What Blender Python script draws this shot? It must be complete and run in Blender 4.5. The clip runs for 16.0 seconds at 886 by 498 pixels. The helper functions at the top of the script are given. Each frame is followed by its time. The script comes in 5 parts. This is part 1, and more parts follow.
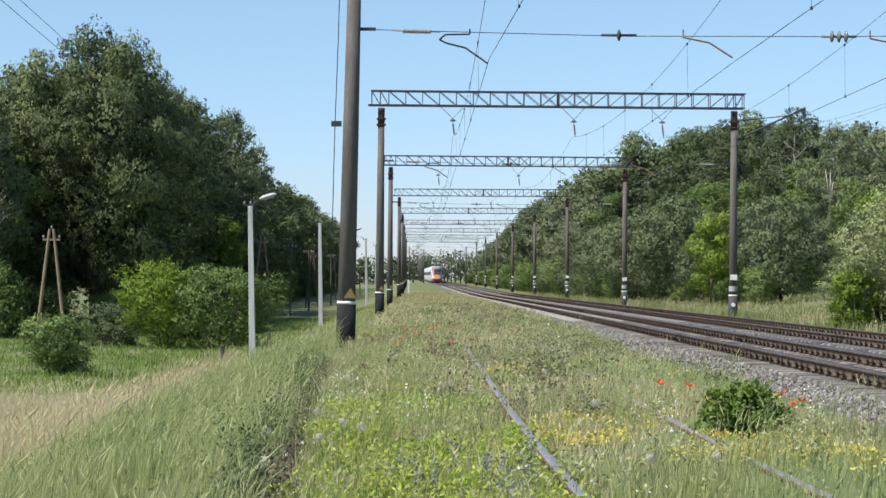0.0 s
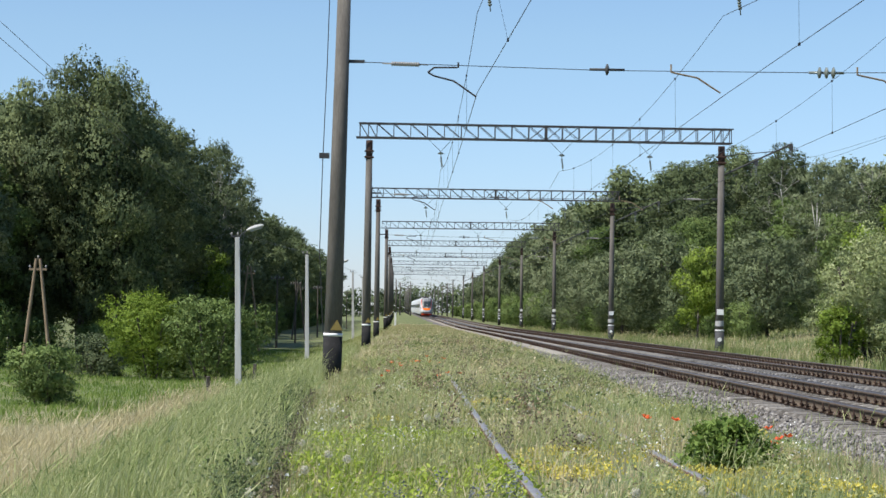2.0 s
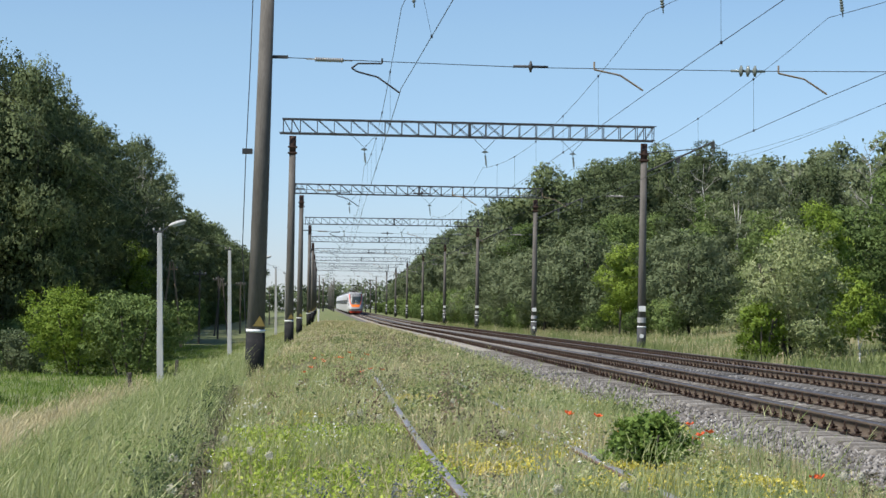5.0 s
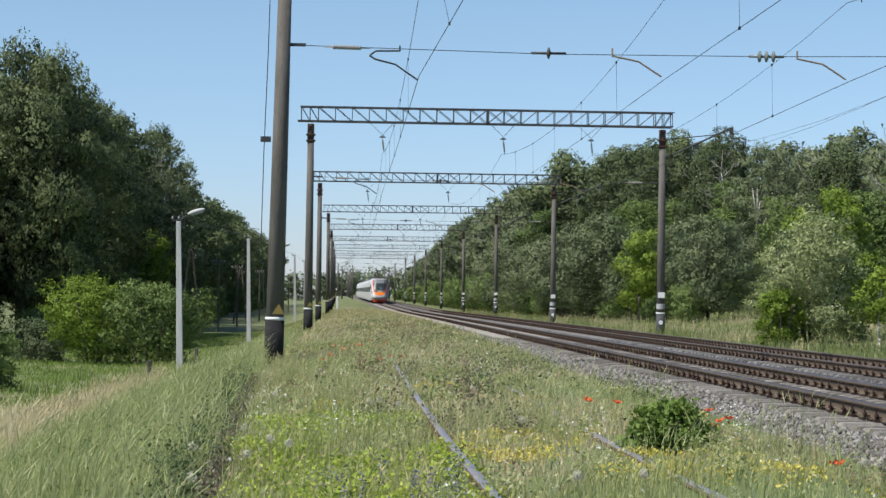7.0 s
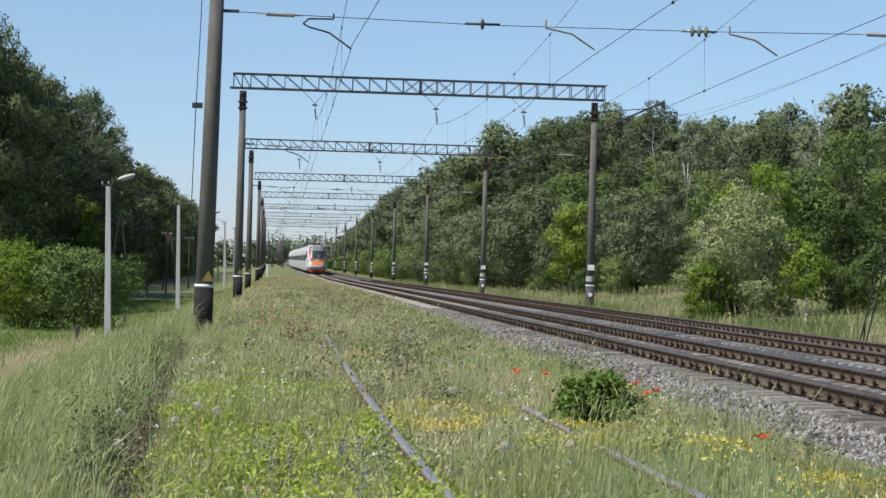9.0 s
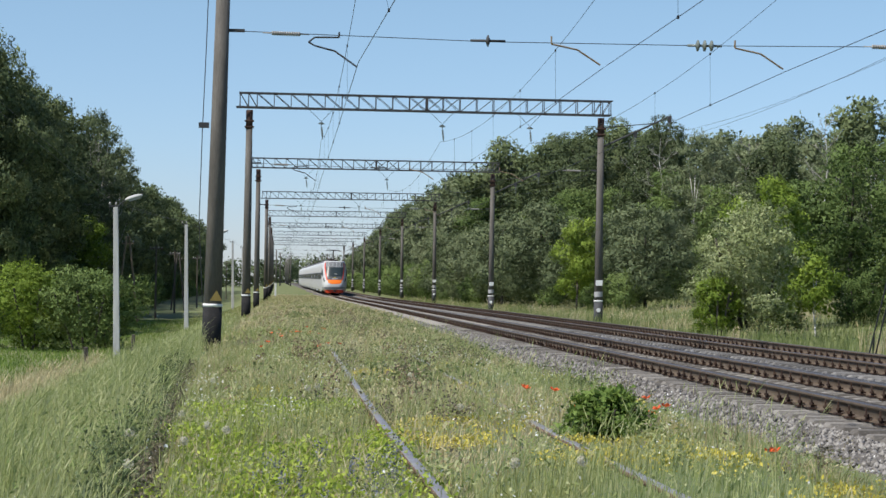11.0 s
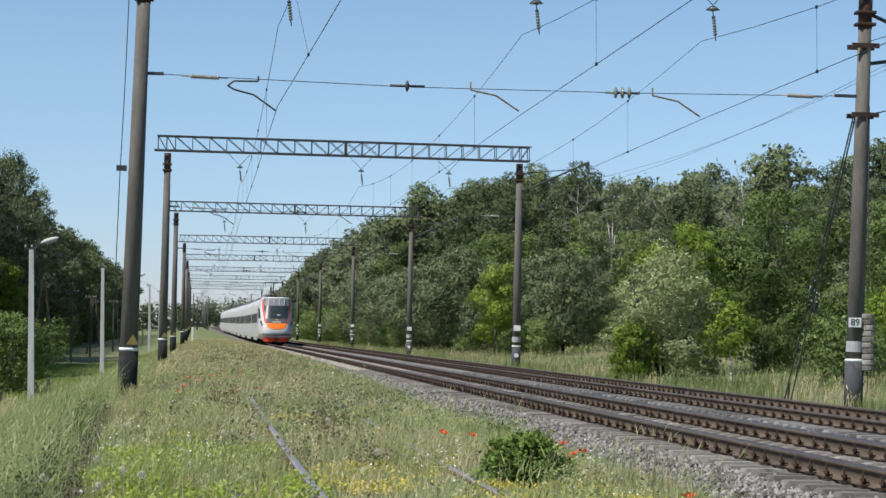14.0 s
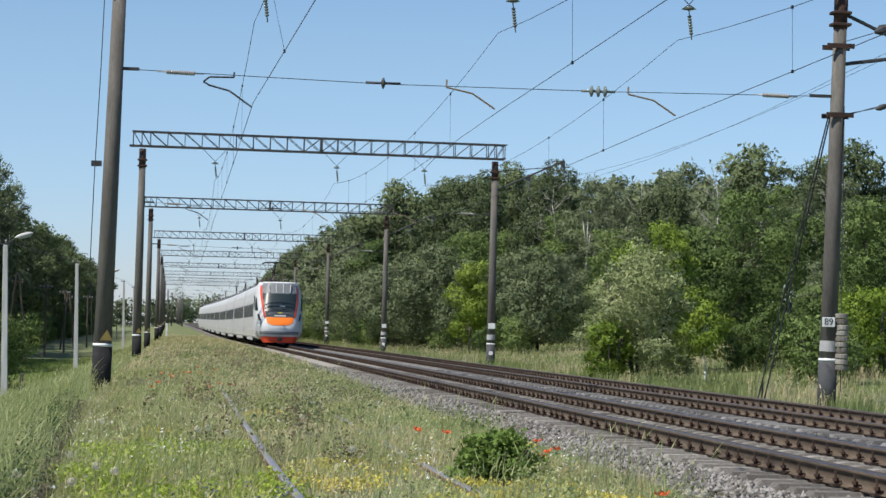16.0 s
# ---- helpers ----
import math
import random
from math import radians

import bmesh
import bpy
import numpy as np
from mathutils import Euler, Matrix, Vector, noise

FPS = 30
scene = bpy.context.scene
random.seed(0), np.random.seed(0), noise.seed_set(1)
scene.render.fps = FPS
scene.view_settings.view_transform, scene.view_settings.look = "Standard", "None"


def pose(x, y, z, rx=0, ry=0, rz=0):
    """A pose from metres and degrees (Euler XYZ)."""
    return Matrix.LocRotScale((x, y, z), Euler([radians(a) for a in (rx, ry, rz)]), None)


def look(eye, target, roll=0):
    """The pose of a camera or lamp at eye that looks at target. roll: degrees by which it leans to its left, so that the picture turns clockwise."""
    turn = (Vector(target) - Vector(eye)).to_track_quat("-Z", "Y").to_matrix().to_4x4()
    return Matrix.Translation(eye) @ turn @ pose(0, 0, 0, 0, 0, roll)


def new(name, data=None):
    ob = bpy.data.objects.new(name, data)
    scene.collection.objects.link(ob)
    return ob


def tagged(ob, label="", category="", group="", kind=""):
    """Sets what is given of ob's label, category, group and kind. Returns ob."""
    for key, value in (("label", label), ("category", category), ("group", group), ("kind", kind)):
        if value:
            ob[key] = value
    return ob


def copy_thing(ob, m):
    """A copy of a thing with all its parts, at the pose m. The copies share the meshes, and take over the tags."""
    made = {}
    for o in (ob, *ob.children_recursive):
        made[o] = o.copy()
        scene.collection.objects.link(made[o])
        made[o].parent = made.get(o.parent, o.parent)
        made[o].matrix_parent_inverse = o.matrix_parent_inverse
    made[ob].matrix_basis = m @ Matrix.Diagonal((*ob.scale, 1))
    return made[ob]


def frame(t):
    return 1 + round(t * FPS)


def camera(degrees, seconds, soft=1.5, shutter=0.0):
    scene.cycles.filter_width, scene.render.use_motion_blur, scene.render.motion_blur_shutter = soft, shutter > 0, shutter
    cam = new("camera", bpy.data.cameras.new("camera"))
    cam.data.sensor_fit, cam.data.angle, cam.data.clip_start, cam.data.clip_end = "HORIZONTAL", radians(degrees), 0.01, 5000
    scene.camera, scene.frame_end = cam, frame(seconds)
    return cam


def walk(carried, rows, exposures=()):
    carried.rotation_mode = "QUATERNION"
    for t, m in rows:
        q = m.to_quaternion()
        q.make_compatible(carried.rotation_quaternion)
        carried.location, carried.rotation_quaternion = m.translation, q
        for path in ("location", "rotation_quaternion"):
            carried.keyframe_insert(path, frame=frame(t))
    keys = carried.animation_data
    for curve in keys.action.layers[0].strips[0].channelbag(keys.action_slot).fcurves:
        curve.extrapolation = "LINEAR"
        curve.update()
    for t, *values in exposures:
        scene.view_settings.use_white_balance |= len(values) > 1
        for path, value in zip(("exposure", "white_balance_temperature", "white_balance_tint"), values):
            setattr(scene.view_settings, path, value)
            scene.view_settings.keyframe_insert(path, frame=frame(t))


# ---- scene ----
cam = camera(25.25, 16.0, soft=1.5)
EYE = (0.0, 0.0, 1.2)  # the tops of the rails lie at z = 0; the line runs along y


def aim(turn, tilt, lean):
    """Camera pose: degrees turned to the right of the line, tilted up, and by which the picture turns clockwise."""
    return pose(*EYE, 90 + tilt, 0, -turn) @ pose(0, 0, 0, 0, 0, lean)


walk(cam, [
    (0.0, aim(0.596, 1.001, 0.282)),
    (0.5, aim(0.638, 1.073, 0.332)),
    (1.0, aim(0.568, 1.308, 0.506)),
    (1.5, aim(0.711, 1.688, 0.671)),
    (2.0, aim(0.963, 1.952, 0.710)),
    (2.5, aim(1.237, 2.067, 0.787)),
    (3.0, aim(1.647, 2.153, 0.697)),
    (3.5, aim(1.954, 2.176, 0.570)),
    (4.0, aim(3.068, 2.170, 0.789)),
    (4.2, aim(3.227, 2.148, 0.795)),
    (6.3, aim(2.897, 1.466, 0.813)),
    (6.5, aim(2.833, 1.490, 0.816)),
    (7.0, aim(2.650, 1.495, 0.564)),
    (7.5, aim(2.491, 1.575, 0.417)),
    (8.0, aim(2.456, 1.490, 0.464)),
    (8.5, aim(2.558, 1.406, 0.392)),
    (8.7, aim(2.62, 1.375, 0.751)),
    (8.8, aim(2.913, 0.938, 0.959)),
    (8.9, aim(3.337, 0.611, 1.166)),
    (9.0, aim(4.669, 0.657, 1.358)),
    (9.2, aim(4.870, 0.444, 0.872)),
    (11.3, aim(4.424, 1.270, 0.752)),
    (11.5, aim(4.621, 1.341, 0.889)),
    (12.0, aim(4.967, 1.472, 0.664)),
    (12.5, aim(5.550, 1.610, 0.657)),
    (12.8, aim(5.871, 1.695, 0.885)),
    (12.9, aim(6.338, 1.808, 0.957)),
    (13.0, aim(6.908, 1.903, 1.058)),
    (13.2, aim(7.613, 2.036, 0.961)),
    (13.5, aim(7.954, 2.267, 0.863)),
    (13.7, aim(7.875, 2.371, 0.888)),
    (14.0, aim(6.779, 2.476, 0.960)),
    (14.2, aim(6.275, 1.934, 0.999)),
    (14.5, aim(5.979, 1.868, 1.076)),
    (15.0, aim(6.358, 1.920, 1.512)),
    (15.5, aim(7.477, 2.228, 1.816)),
    (16.0, aim(7.503, 2.416, 1.262)),
], [(0.0, 0.54), (2.0, 0.48), (4.0, 0.43), (7.0, 0.34), (12.0, 0.3), (16.0, 0.3)])

# ---- light ----
SUN_ELEVATION, SUN_AZIMUTH = radians(54), radians(-118)  # azimuth from +y towards +x
world = bpy.data.worlds.new("sky")
scene.world = world
world.use_nodes = True
wn = world.node_tree.nodes
sky = wn.new("ShaderNodeTexSky")
sky.sky_type, sky.sun_disc = "NISHITA", False
sky.sun_elevation, sky.sun_rotation = SUN_ELEVATION, SUN_AZIMUTH
sky.air_density, sky.dust_density, sky.ozone_density = 1.0, 0.25, 2.5
sky.altitude = 600
tint = wn.new("ShaderNodeMix")
tint.data_type, tint.blend_type = "RGBA", "MULTIPLY"
tint.inputs["Factor"].default_value = 1.0
coord = wn.new("ShaderNodeTexCoord")
height = wn.new("ShaderNodeSeparateXYZ")
air = wn.new("ShaderNodeValToRGB")  # summer haze: bluer and dimmer low down
air.color_ramp.elements[0].position, air.color_ramp.elements[0].color = 0.0, (0.64, 0.69, 0.95, 1)
air.color_ramp.elements[1].position, air.color_ramp.elements[1].color = 0.3, (0.87, 0.97, 1.08, 1)
air.color_ramp.elements.new(0.07).color = (0.76, 0.835, 0.99, 1)
air.color_ramp.elements.new(0.14).color = (0.88, 0.94, 0.98, 1)
world.node_tree.links.new(coord.outputs["Generated"], height.inputs[0])
world.node_tree.links.new(height.outputs["Z"], air.inputs[0])
world.node_tree.links.new(air.outputs[0], tint.inputs["B"])
world.node_tree.links.new(sky.outputs[0], tint.inputs["A"])
world.node_tree.links.new(tint.outputs["Result"], wn["Background"].inputs[0])
wn["Background"].inputs[1].default_value = 0.105
sun = new("sun", bpy.data.lights.new("sun", "SUN"))
sun.data.energy, sun.data.angle, sun.data.color = 5.0, radians(0.6), (1.0, 0.95, 0.86)
sd = Vector((math.sin(SUN_AZIMUTH) * math.cos(SUN_ELEVATION), math.cos(SUN_AZIMUTH) * math.cos(SUN_ELEVATION), math.sin(SUN_ELEVATION)))
sun.matrix_world = look(sd * 100, (0, 0, 0))


# ---- materials ----
def surface(name, colours, scale=3.0, fine=40.0, rough=0.8, bump=0.2, metal=0.0, by="none", spread=0.5, translucent=0.0, stretch=(1, 1, 1), each=0.0):
    """Procedural surface: a ramp of colours driven by two scales of noise and, by "object" or "island", by chance."""
    m = bpy.data.materials.new(name)
    m.use_nodes = True
    nt = m.node_tree
    n, link = nt.nodes, nt.links.new
    b = n["Principled BSDF"]
    geo = n.new("ShaderNodeNewGeometry")
    mp = n.new("ShaderNodeMapping")
    mp.inputs["Scale"].default_value = stretch
    if by == "object":
        tc = n.new("ShaderNodeTexCoord")
        link(tc.outputs["Object"], mp.inputs[0])
    else:
        link(geo.outputs["Position"], mp.inputs[0])
    a = n.new("ShaderNodeTexNoise")
    a.inputs["Scale"].default_value, a.inputs["Detail"].default_value = scale, 4
    f = n.new("ShaderNodeTexNoise")
    f.inputs["Scale"].default_value, f.inputs["Detail"].default_value = fine, 3
    link(mp.outputs[0], a.inputs[0])
    link(mp.outputs[0], f.inputs[0])
    mix = n.new("ShaderNodeMath")
    mix.operation = "MULTIPLY_ADD"
    mix.inputs[1].default_value, mix.inputs[2].default_value = 0.45, 0.0
    link(f.outputs[0], mix.inputs[0])
    add = n.new("ShaderNodeMath")
    add.operation = "MULTIPLY_ADD"
    add.inputs[1].default_value = 0.75
    link(a.outputs[0], add.inputs[0])
    link(mix.outputs[0], add.inputs[2])
    last = add
    if by != "none":
        chance = n.new("ShaderNodeObjectInfo").outputs["Random"] if by == "object" else geo.outputs["Random Per Island"]
        r = n.new("ShaderNodeMath")
        r.operation = "MULTIPLY_ADD"
        r.inputs[1].default_value = spread
        link(chance, r.inputs[0])
        sub = n.new("ShaderNodeMath")
        sub.operation = "SUBTRACT"
        sub.inputs[1].default_value = spread / 2
        link(add.outputs[0], sub.inputs[0])
        link(sub.outputs[0], r.inputs[2])
        last = r
    if each:
        own = n.new("ShaderNodeMath")
        own.operation = "MULTIPLY_ADD"
        own.inputs[1].default_value = each
        link(n.new("ShaderNodeObjectInfo").outputs["Random"], own.inputs[0])
        less = n.new("ShaderNodeMath")
        less.operation = "SUBTRACT"
        less.inputs[1].default_value = each / 2
        link(last.outputs[0], less.inputs[0])
        link(less.outputs[0], own.inputs[2])
        last = own
    ramp = n.new("ShaderNodeValToRGB")
    e = ramp.color_ramp.elements
    k = len(colours)
    e[0].position, e[1].position = 0.3, 0.9
    e[0].color, e[1].color = (*colours[0], 1), (*colours[-1], 1)
    for i in range(1, k - 1):
        e.new(0.3 + 0.6 * i / (k - 1)).color = (*colours[i], 1)
    link(last.outputs[0], ramp.inputs[0])
    link(ramp.outputs[0], b.inputs["Base Color"])
    b.inputs["Roughness"].default_value, b.inputs["Metallic"].default_value = rough, metal
    b.inputs["Specular IOR Level"].default_value = 0.3
    if bump:
        bp = n.new("ShaderNodeBump")
        bp.inputs["Strength"].default_value, bp.inputs["Distance"].default_value = bump, 0.02
        link(f.outputs[0], bp.inputs["Height"])
        link(bp.outputs[0], b.inputs["Normal"])
    if translucent:
        t = n.new("ShaderNodeBsdfTranslucent")
        link(ramp.outputs[0], t.inputs[0])
        ms = n.new("ShaderNodeMixShader")
        ms.inputs[0].default_value = translucent
        link(b.outputs[0], ms.inputs[1])
        link(t.outputs[0], ms.inputs[2])
        link(ms.outputs[0], n["Material Output"].inputs[0])
    return m


def leafy(name, dark, mid, light, translucent=0.3, each=0.0):
    return surface(name, [dark, mid, light], scale=0.35, fine=2.5, rough=0.75, bump=0, by="island", spread=0.6 if not each else 0.34, translucent=translucent, each=each)


SOIL = surface("soil_and_short_grass", [(0.06, 0.09, 0.028), (0.1, 0.135, 0.045), (0.16, 0.165, 0.075), (0.25, 0.22, 0.135)], 0.25, 6, 0.95, 0.6)
BALLAST = surface("crushed_stone", [(0.06, 0.055, 0.05), (0.12, 0.11, 0.102), (0.2, 0.185, 0.17)], 2, 22, 0.9, 1.0)
STONE = surface("loose_stone", [(0.085, 0.078, 0.071), (0.16, 0.149, 0.138), (0.28, 0.264, 0.245)], 3, 30, 0.9, 0.4, by="island", spread=0.8)
CONCRETE = surface("weathered_concrete", [(0.058, 0.053, 0.048), (0.107, 0.098, 0.087), (0.165, 0.152, 0.136)], 1.6, 14, 0.85, 0.4, stretch=(3, 3, 0.5))
SLEEPER = surface("sleeper_concrete", [(0.095, 0.085, 0.074), (0.175, 0.16, 0.142), (0.29, 0.27, 0.242)], 4, 40, 0.9, 0.4, by="object", spread=0.5)
PALE = surface("pale_pole_concrete", [(0.3, 0.3, 0.29), (0.42, 0.42, 0.41), (0.5, 0.5, 0.49)], 2, 20, 0.85, 0.3, stretch=(3, 3, 0.4))
SOOTY_SLEEPER = surface("sooty_sleeper_concrete", [(0.08, 0.075, 0.07), (0.145, 0.138, 0.13), (0.23, 0.22, 0.208)], 4, 40, 0.9, 0.4, by="object", spread=0.5)
RUST = surface("rusted_rail_steel", [(0.06, 0.043, 0.03), (0.112, 0.083, 0.058), (0.17, 0.131, 0.096)], 3, 60, 0.75, 0.3, 0.2)
OLD_RUST = surface("old_rail_steel", [(0.09, 0.055, 0.04), (0.17, 0.11, 0.08), (0.25, 0.18, 0.14)], 5, 60, 0.8, 0.3, 0.1)
OLD_HEAD = surface("dull_old_rail_head", [(0.2, 0.18, 0.18), (0.3, 0.285, 0.29), (0.4, 0.385, 0.39)], 5, 60, 0.45, 0.2, 0.5)
SHINE = surface("polished_rail_head", [(0.1, 0.08, 0.07), (0.16, 0.14, 0.13)], 5, 50, 0.45, 0.1, 0.7)
CLIP = surface("rusty_fastening", [(0.02, 0.013, 0.01), (0.05, 0.03, 0.022), (0.1, 0.055, 0.035)], 8, 80, 0.8, 0.4, 0.2)
STEEL = surface("dark_lattice_steel", [(0.025, 0.027, 0.03), (0.05, 0.052, 0.056), (0.085, 0.075, 0.068)], 3, 30, 0.7, 0.2, 0.15)
REDSTEEL = surface("rusty_mast_head", [(0.03, 0.019, 0.016), (0.058, 0.034, 0.026), (0.095, 0.055, 0.041)], 4, 30, 0.8, 0.3, 0.2)
WIRE = surface("weathered_wire", [(0.03, 0.032, 0.035), (0.07, 0.07, 0.075)], 6, 60, 0.5, 0, 0.6)
GLASSY = surface("glazed_insulator", [(0.1, 0.12, 0.11), (0.2, 0.22, 0.2)], 5, 60, 0.15, 0)
PORCELAIN = surface("grey_porcelain", [(0.2, 0.19, 0.18), (0.32, 0.31, 0.29)], 5, 60, 0.25, 0)
BLACK = surface("bitumen_paint", [(0.008, 0.008, 0.009), (0.014, 0.014, 0.015), (0.03, 0.029, 0.028)], 5, 40, 0.9, 0.3)
GREYBASE = surface("grey_base_coat", [(0.035, 0.037, 0.04), (0.055, 0.057, 0.06), (0.09, 0.09, 0.09)], 4, 30, 0.8, 0.3)
WHITE = surface("white_paint", [(0.55, 0.55, 0.54), (0.8, 0.8, 0.79)], 4, 30, 0.7, 0.1)
FADED = surface("faded_white_paint", [(0.25, 0.25, 0.25), (0.4, 0.4, 0.4)], 4, 30, 0.8, 0.1)
YELLOW = surface("sign_yellow", [(0.15, 0.11, 0.035), (0.24, 0.18, 0.05)], 4, 30, 0.6, 0)
RUSTWOOD = surface("weathered_timber", [(0.12, 0.09, 0.06), (0.22, 0.165, 0.11), (0.32, 0.26, 0.18)], 3, 30, 0.9, 0.4, stretch=(4, 4, 0.4))
DARKWOOD = surface("tarred_timber", [(0.055, 0.047, 0.04), (0.12, 0.104, 0.088)], 3, 30, 0.9, 0.4, stretch=(4, 4, 0.4))
BARK = surface("grey_brown_bark", [(0.04, 0.035, 0.028), (0.09, 0.078, 0.063), (0.15, 0.13, 0.11)], 3, 18, 0.95, 0.8, stretch=(2, 2, 0.5))
DEADWOOD = surface("bleached_dead_wood", [(0.15, 0.14, 0.125), (0.27, 0.255, 0.235), (0.4, 0.385, 0.36)], 2, 8, 0.9, 0.3)
BIRCH = surface("birch_bark", [(0.12, 0.11, 0.1), (0.5, 0.48, 0.45), (0.65, 0.63, 0.6)], 2, 8, 0.8, 0.3, stretch=(0.6, 0.6, 3))
LEAF_DARK = leafy("dark_leaves", (0.05, 0.072, 0.03), (0.1, 0.133, 0.055), (0.17, 0.21, 0.09), 0.24, 0.4)
LEAF_MID = leafy("green_leaves", (0.06, 0.098, 0.024), (0.12, 0.18, 0.048), (0.2, 0.265, 0.085), 0.28, 0.45)
LEAF_GREY = leafy("grey_green_leaves", (0.072, 0.1, 0.045), (0.135, 0.17, 0.083), (0.22, 0.255, 0.142), 0.26, 0.4)
LEAF_SHRUB = leafy("shrub_leaves", (0.07, 0.12, 0.025), (0.14, 0.22, 0.045), (0.24, 0.33, 0.085), 0.35, 0.02)
LEAF_LIME = leafy("yellow_green_leaves", (0.085, 0.14, 0.014), (0.17, 0.25, 0.03), (0.27, 0.35, 0.065), 0.35, 0.25)
LEAF_PALE = leafy("pale_blossom_leaves", (0.13, 0.16, 0.06), (0.27, 0.32, 0.14), (0.5, 0.52, 0.31), 0.3, 0.05)
GRASS_GREEN = leafy("green_grass", (0.2, 0.23, 0.07), (0.33, 0.35, 0.13), (0.5, 0.485, 0.25), 0.45)
GRASS_SILVER = leafy("silvery_grass", (0.2, 0.255, 0.078), (0.36, 0.4, 0.162), (0.56, 0.56, 0.31), 0.45)
GRASS_DRY = leafy("dry_straw_grass", (0.34, 0.28, 0.14), (0.52, 0.44, 0.25), (0.66, 0.58, 0.38), 0.4)
HERB_DARK = leafy("dark_dried_herb", (0.085, 0.072, 0.045), (0.165, 0.142, 0.095), (0.27, 0.235, 0.16), 0.3)
HERB_LIME = leafy("yellow_green_herb", (0.2, 0.28, 0.03), (0.34, 0.43, 0.06), (0.5, 0.56, 0.12), 0.4)
STONECROP = leafy("yellow_stonecrop", (0.4, 0.35, 0.045), (0.56, 0.48, 0.085), (0.68, 0.58, 0.15), 0.3)
MEADOW = leafy("fresh_meadow_grass", (0.09, 0.16, 0.024), (0.16, 0.245, 0.042), (0.26, 0.32, 0.085), 0.4)
FIELD = leafy("rough_field_grass", (0.13, 0.17, 0.05), (0.22, 0.26, 0.09), (0.34, 0.36, 0.16), 0.4)
WEED = leafy("dull_green_weed", (0.09, 0.125, 0.04), (0.17, 0.21, 0.08), (0.27, 0.3, 0.14), 0.3)
DOCK = leafy("rusty_dock_seed", (0.15, 0.1, 0.06), (0.26, 0.19, 0.12), (0.38, 0.3, 0.2), 0.3)
BUGLOSS = leafy("blue_grey_flower_spike", (0.12, 0.13, 0.13), (0.2, 0.21, 0.22), (0.3, 0.3, 0.34), 0.3)
OILY = surface("oil_stained_ballast", [(0.03, 0.026, 0.023), (0.06, 0.052, 0.046), (0.11, 0.098, 0.088)], 1.2, 20, 0.9, 0.8)
SLATE = surface("sooty_ballast", [(0.028, 0.028, 0.03), (0.056, 0.056, 0.06), (0.1, 0.099, 0.104)], 2, 22, 0.9, 1.0)
DARKSTONE = surface("sooty_loose_stone", [(0.04, 0.041, 0.046), (0.085, 0.087, 0.094), (0.17, 0.17, 0.178)], 3, 30, 0.9, 0.4, by="island", spread=0.8)
POPPY = leafy("red_poppy_petal", (0.6, 0.09, 0.03), (0.75, 0.13, 0.04), (0.85, 0.2, 0.07), 0.3)
DAISY = leafy("white_petal", (0.6, 0.6, 0.56), (0.75, 0.75, 0.72), (0.85, 0.85, 0.82), 0.2)
FLUFF = leafy("seed_head_fluff", (0.5, 0.48, 0.38), (0.62, 0.59, 0.48), (0.74, 0.71, 0.59), 0.55)
BODYWHITE = surface("white_train_paint", [(0.49, 0.5, 0.515), (0.56, 0.57, 0.585), (0.62, 0.63, 0.645)], 0.8, 8, 0.35, 0)
BODYGREY = surface("light_grey_roof_paint", [(0.4, 0.41, 0.42), (0.5, 0.51, 0.52)], 0.8, 8, 0.45, 0)
BANDGREY = surface("grey_window_band", [(0.15, 0.158, 0.17), (0.2, 0.21, 0.22)], 0.8, 8, 0.5, 0)
WINDOW = surface("tinted_window", [(0.1, 0.11, 0.12), (0.13, 0.14, 0.15)], 0.8, 8, 0.2, 0)
SCREEN = surface("windscreen_glass", [(0.012, 0.02, 0.024), (0.03, 0.045, 0.05)], 0.8, 8, 0.35, 0)
MASK = surface("dark_grey_front_mask", [(0.06, 0.065, 0.07), (0.09, 0.095, 0.1)], 0.8, 8, 0.6, 0)
VISOR = surface("grey_visor", [(0.13, 0.14, 0.15), (0.19, 0.2, 0.21)], 0.8, 8, 0.5, 0)
SIGNAL = surface("yellow_emblem", [(0.6, 0.5, 0.08), (0.7, 0.6, 0.12)], 4, 30, 0.5, 0)
ORANGE = surface("orange_paint", [(0.8, 0.17, 0.015), (0.9, 0.22, 0.03)], 0.8, 8, 0.35, 0)
RED = surface("red_orange_paint", [(0.65, 0.06, 0.025), (0.75, 0.09, 0.04)], 0.8, 8, 0.4, 0)
UNDER = surface("sooty_running_gear", [(0.012, 0.012, 0.012), (0.03, 0.028, 0.026)], 3, 20, 0.8, 0.2)
LAMPGLASS = surface("headlight_glass", [(0.3, 0.32, 0.34), (0.45, 0.47, 0.5)], 3, 20, 0.1, 0)


# ---- mesh tools ----
def arrays(name, verts, faces, mat, smooth=False):
    """A mesh from arrays; faces all have the same number of corners."""
    verts, faces = np.asarray(verts, np.float32), np.asarray(faces, np.int32)
    me = bpy.data.meshes.new(name)
    k = faces.shape[1]
    me.vertices.add(len(verts))
    me.vertices.foreach_set("co", verts.ravel())
    me.loops.add(faces.size)
    me.loops.foreach_set("vertex_index", faces.ravel())
    me.polygons.add(len(faces))
    me.polygons.foreach_set("loop_start", np.arange(0, faces.size, k, dtype=np.int32))
    if smooth:
        me.polygons.foreach_set("use_smooth", np.ones(len(faces), bool))
    me.update(calc_edges=True)
    me.materials.append(mat)
    return me


def thing(name, label, category, group="", kind="", at=(0, 0, 0), data=None):
    ob = new(name, data)
    ob.location = at
    return tagged(ob, label, category, group, kind)


